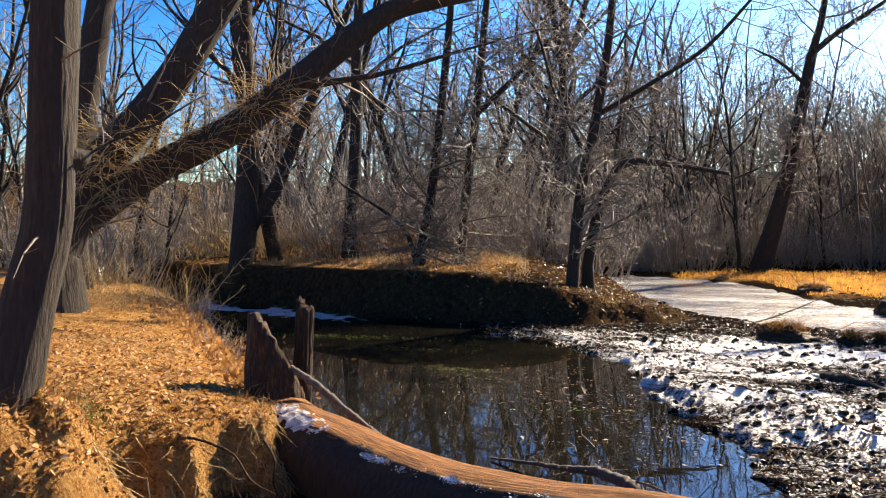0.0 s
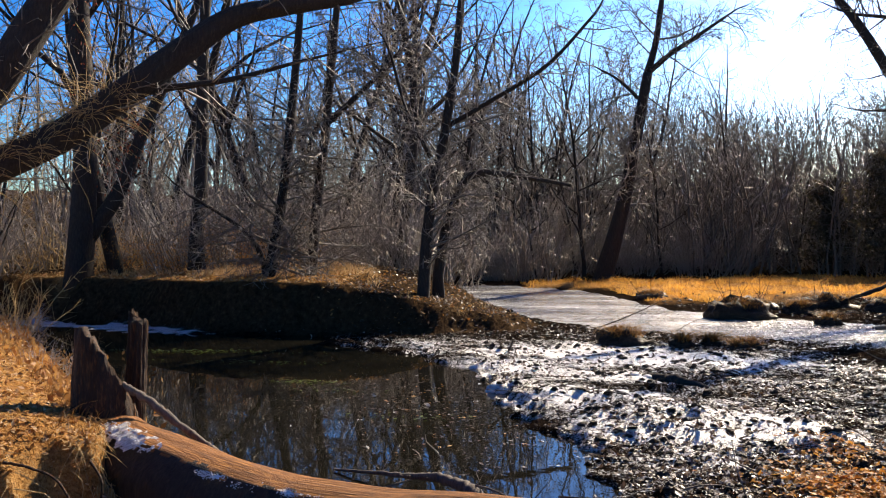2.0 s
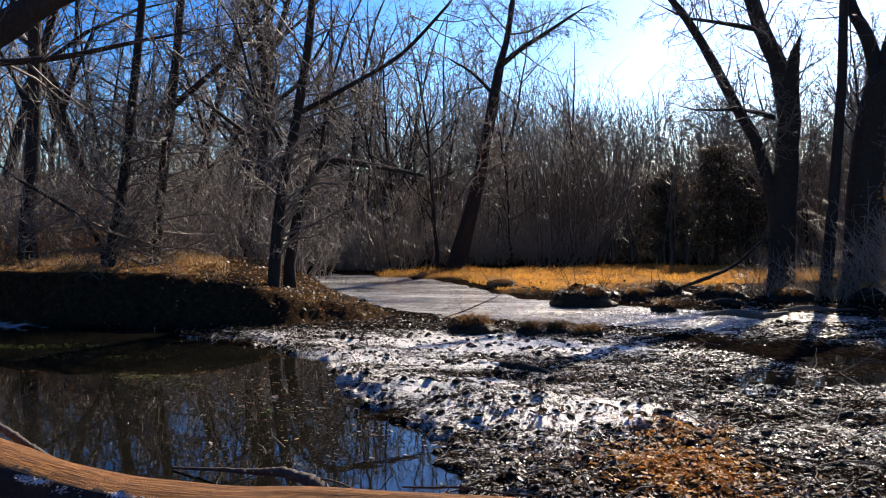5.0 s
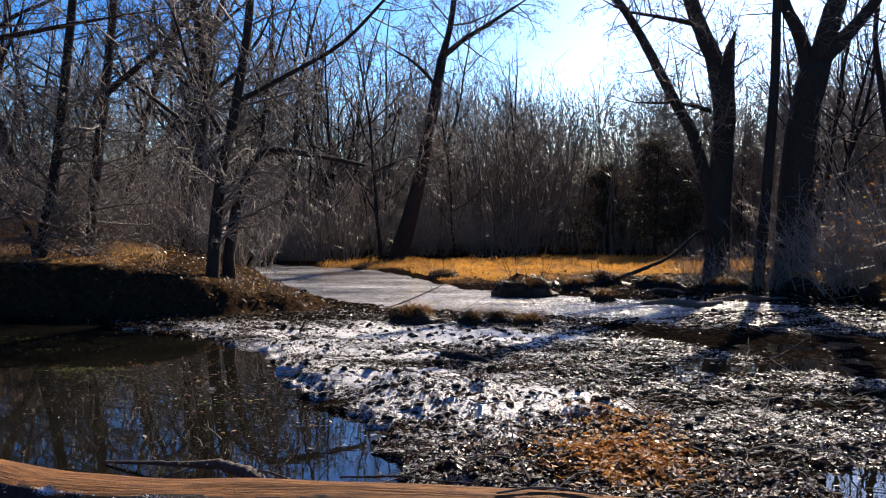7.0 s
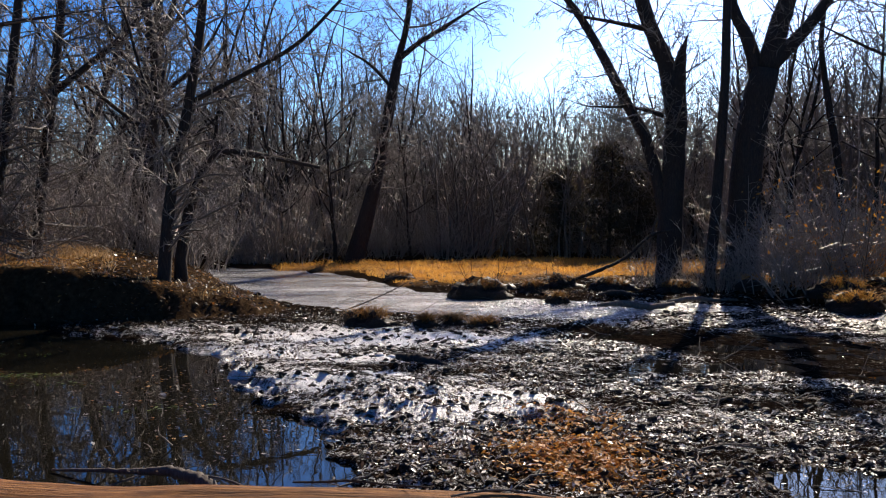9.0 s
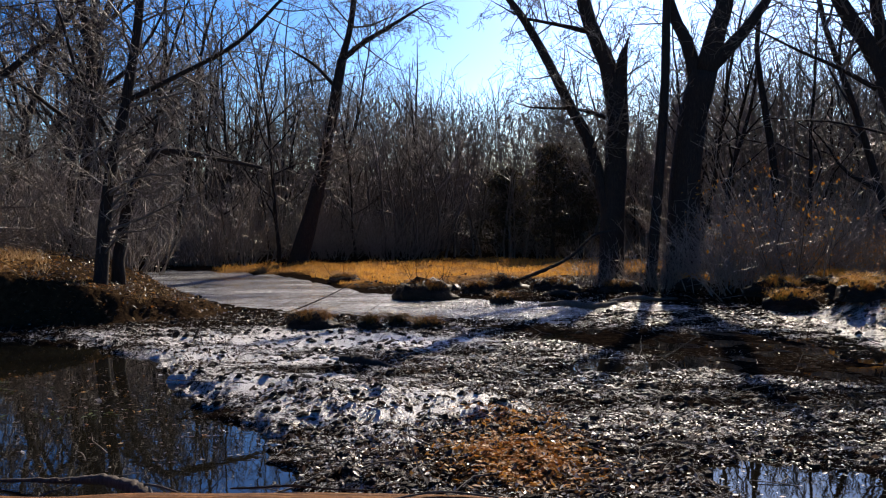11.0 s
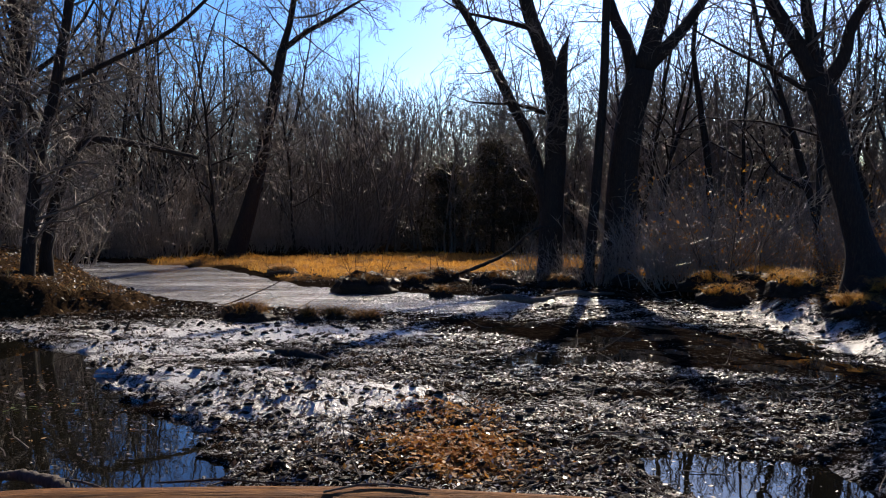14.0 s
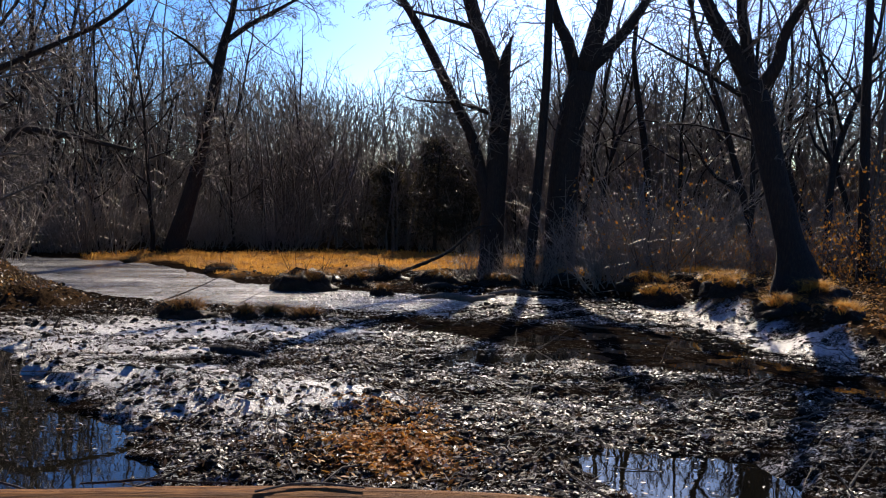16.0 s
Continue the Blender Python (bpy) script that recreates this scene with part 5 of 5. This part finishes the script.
for x, y, s in ((10.5, 31.4, 0.75), (11.4, 30.2, 0.85), (12.6, 29.6, 0.9), (13.7, 29.3, 1.0), (14.9, 28.8, 1.0), (16.2, 28.4, 0.9), (12.1, 28.6, 0.55), (17.6, 27.6, 0.9), (18.8, 26.2, 0.8), (17.0, 24.6, 0.7)):
    c = copy_thing(bushes[int(x * 7) % 2], pose(x, y, height(x, y), 0, 0, 71 * x))
    c.scale = (s, s, s)
weeds = [thicket(70 + i, 0.75, 22, "dead straw-coloured weeds on the bank edge", None, m, 4, 0.004) for i, m in enumerate((STRAW, BRUSH))]
spots = []
for k in range(30):
    u = k / 29
    spots.append((-5.7 - 10.5 * u + rng.gauss(0, 0.25), 8.5 + 11.6 * u + rng.gauss(0, 0.25), rng.uniform(0.45, 0.95)))
spots += [(-4.2, 22.3, 0.5), (-3.4, 23.1, 0.45), (-5.6, 22.2, 0.5), (-6.7, 22.2, 0.55), (-7.6, 22.2, 0.5), (-4.8, 23.0, 0.6), (-3.9, 23.9, 0.6)]
planted(weeds, spots, 1)
straw = [thicket(74 + i, 2.6, 15, "tangle of pale straw-coloured vines and brambles", None, STRAW, 5, 0.006) for i in range(2)]
planted(straw, [(-13.5, 13.0, 0.5), (-12.6, 13.4, 0.45), (-11.6, 12.6, 0.35), (-12.2, 13.6, 0.4), (-12.8, 15.2, 0.45), (-13.4, 16.8, 0.5), (-15.2, 19.0, 0.5), (-16.5, 21, 1.0), (-14.0, 14.2, 0.6), (-12.2, 17.6, 0.4), (-18.5, 27.6, 0.9), (-20.5, 28.5, 1.0), (-17.2, 29.8, 0.8), (-14.8, 29.4, 0.7), (-21.5, 27.8, 1.1), (-18.2, 29, 1.1), (-13.2, 31.4, 0.8), (-14.8, 29.4, 1.0), (-10.8, 31.0, 0.7), (-17.2, 18.4, 0.6), (-19.2, 20.6, 0.7)], 2)
leafy = [thicket(78 + i, h, 12, "shrub holding orange dead leaves", AMBER_LEAF, BARK_PALE) for i, h in enumerate((2.6, 1.8))]
planted(leafy, [(14.9, 25.6, 1.6), (15.9, 27.0, 1.5), (19.4, 21.2, 1.6), (20.4, 20.4, 1.8), (21.6, 21.6, 1.7), (18.6, 26.4, 0.8), (-14.6, 29.0, 0.9), (-13.0, 28.6, 0.8), (-12.0, 29.2, 0.9), (-17.0, 27.0, 0.7), (-15.6, 27.8, 0.6), (-11.0, 28.4, 0.7), (-13.6, 27.4, 0.55), (-18.6, 28.6, 0.8), (-14.4, 26.4, 0.7), (-12.6, 26.8, 0.8), (-11.6, 26.0, 0.6), (-15.4, 27.0, 0.85), (-10.4, 27.2, 0.65), (-13.4, 28.2, 0.9), (17.2, 25.2, 0.9), (18.0, 23.6, 0.8), (19.9, 23.4, 1.0), (22.6, 23.0, 1.2)], 3)

def bank_edge():
    rng = random.Random(95)
    curled, roots, spots = Shape(), Shape(), []
    for k in range(3400):
        u = rng.random() ** 1.3
        spots.append((-5.35 - 7.0 * u + rng.gauss(0, 0.22 + 0.4 * u), 8.15 + 8.0 * u + rng.gauss(0, 0.22 + 0.4 * u)))
    for (px, py), pz in zip(spots, land(*np.array(spots).T)[0]):
        leaf(curled, rng, Vector((px, py, max(0.0, pz) + rng.uniform(0.01, 0.14))), rng.uniform(0.03, 0.075), 1.0)
    cover("edge_litter", "curled brown leaves caught in the bank edge weeds", curled, LITTER, "leaf litter")
    lip = smooth_path([(-5.25, 4.6, 0, 1), (-5.0, 5.3, 0, 1), (-4.66, 6.0, 0, 1), (-4.46, 6.7, 0, 1), (-4.66, 7.4, 0, 1)], 30)
    for k in range(460):
        p = lip[rng.randrange(len(lip))][0] + Vector((rng.gauss(-0.1, 0.14), rng.gauss(0, 0.08), 0))
        p.z = min(0.9, height(p.x, p.y) + 0.03)
        fall = wander(rng, p, Vector((rng.uniform(0.2, 0.9), rng.gauss(-0.2, 0.5), -0.5)).normalized(), rng.uniform(0.12, 0.5), rng.uniform(0.002, 0.006), 0.0015, 6, 0.25, -0.12)
        roots.tube(fall, 4, False)
    cover("hanging_roots", "fine tan rootlets trailing from the eroded bank", roots, STRAW, "roots")


bank_edge()
for k, rows in enumerate(([(-4.9, 5.9, 0.75, 0.014), (-4.7, 5.95, 0.7, 0.012), (-4.5, 6.0, 0.6, 0.011), (-4.3, 5.95, 0.42, 0.008), (-4.15, 6.05, 0.3, 0.005)],
                          [(-4.6, 6.6, 0.6, 0.012), (-4.42, 6.5, 0.45, 0.01), (-4.4, 6.45, 0.25, 0.008), (-4.36, 6.5, 0.08, 0.005)],
                          [(-4.6, 6.9, 0.55, 0.012), (-4.45, 6.85, 0.4, 0.01), (-4.38, 6.8, 0.2, 0.007), (-4.4, 6.75, 0.05, 0.005)],
                          [(-5.0, 5.5, 0.5, 0.01), (-4.85, 5.35, 0.4, 0.009), (-4.8, 5.3, 0.2, 0.006), (-4.7, 5.3, 0.08, 0.004)])):
    plain_branch("bank_root", "exposed tree root hanging from the eroded bank", rows, ROTTEN, 20 + k, "root", 6)


# ---- afloat on the pool ----
def floating_leaf(x, y, size, seed):
    rng = random.Random(seed)
    sh = Shape()
    for k in range(2):
        leaf(sh, rng, Vector((rng.gauss(0, 0.01), rng.gauss(0, 0.01), 0.012)), size * rng.uniform(0.8, 1.1), 0.25)
    ob = part("floating_leaf", sh, PALE_LEAF_AND_GLINT, None, smooth=False)
    ob.location = (x, y, 0.0)
    tagged(ob, "pale bleached leaf afloat on dark water", "leaf", "floating leaves")


for k, (x, y, size) in enumerate(((-3.03, 9.8, 0.06), (-2.9, 12.5, 0.07), (-0.45, 9.75, 0.055), (-3.6, 11.3, 0.035), (-2.2, 12.9, 0.04))):
    floating_leaf(x, y, size, 300 + k)


def scum():
    rng = random.Random(301)
    green, drift, tan = Shape(), Shape(), Shape()
    for cx, cy, wide, deep, count in ((-2.9, 11.6, 0.4, 0.12, 26), (-4.6, 13.6, 0.5, 0.1, 30), (-10.4, 18.0, 1.3, 0.12, 150), (-8.9, 18.2, 0.9, 0.1, 90), (-5.5, 14.3, 0.3, 0.12, 60), (-7.5, 16.6, 1.0, 0.08, 50)):
        for k in range(count):
            leaf(green, rng, Vector((rng.gauss(cx, wide), rng.gauss(cy, deep), 0.008)), rng.uniform(0.02, 0.06), 0.05)
    for k in range(800):
        u = rng.random()
        cx, cy = -3.8 + 3.2 * u, 14.6 - 4.4 * u
        leaf(tan if k % 9 == 0 else drift, rng, Vector((cx + rng.gauss(-0.3, 0.7), cy + rng.gauss(-0.3, 0.9), 0.008)), rng.uniform(0.012, 0.045), 0.12)
    cover("pond_scum", "yellow-green scum floating in streaks on the pool", green, GREEN, "scum")
    cover("floating_tan_litter", "tan leaves afloat near the muddy shore", tan, LITTER, "leaf litter")
    cover("floating_litter", "brown leaves and bits afloat along the shore", drift, WET_LEAF, "leaf litter")


scum()
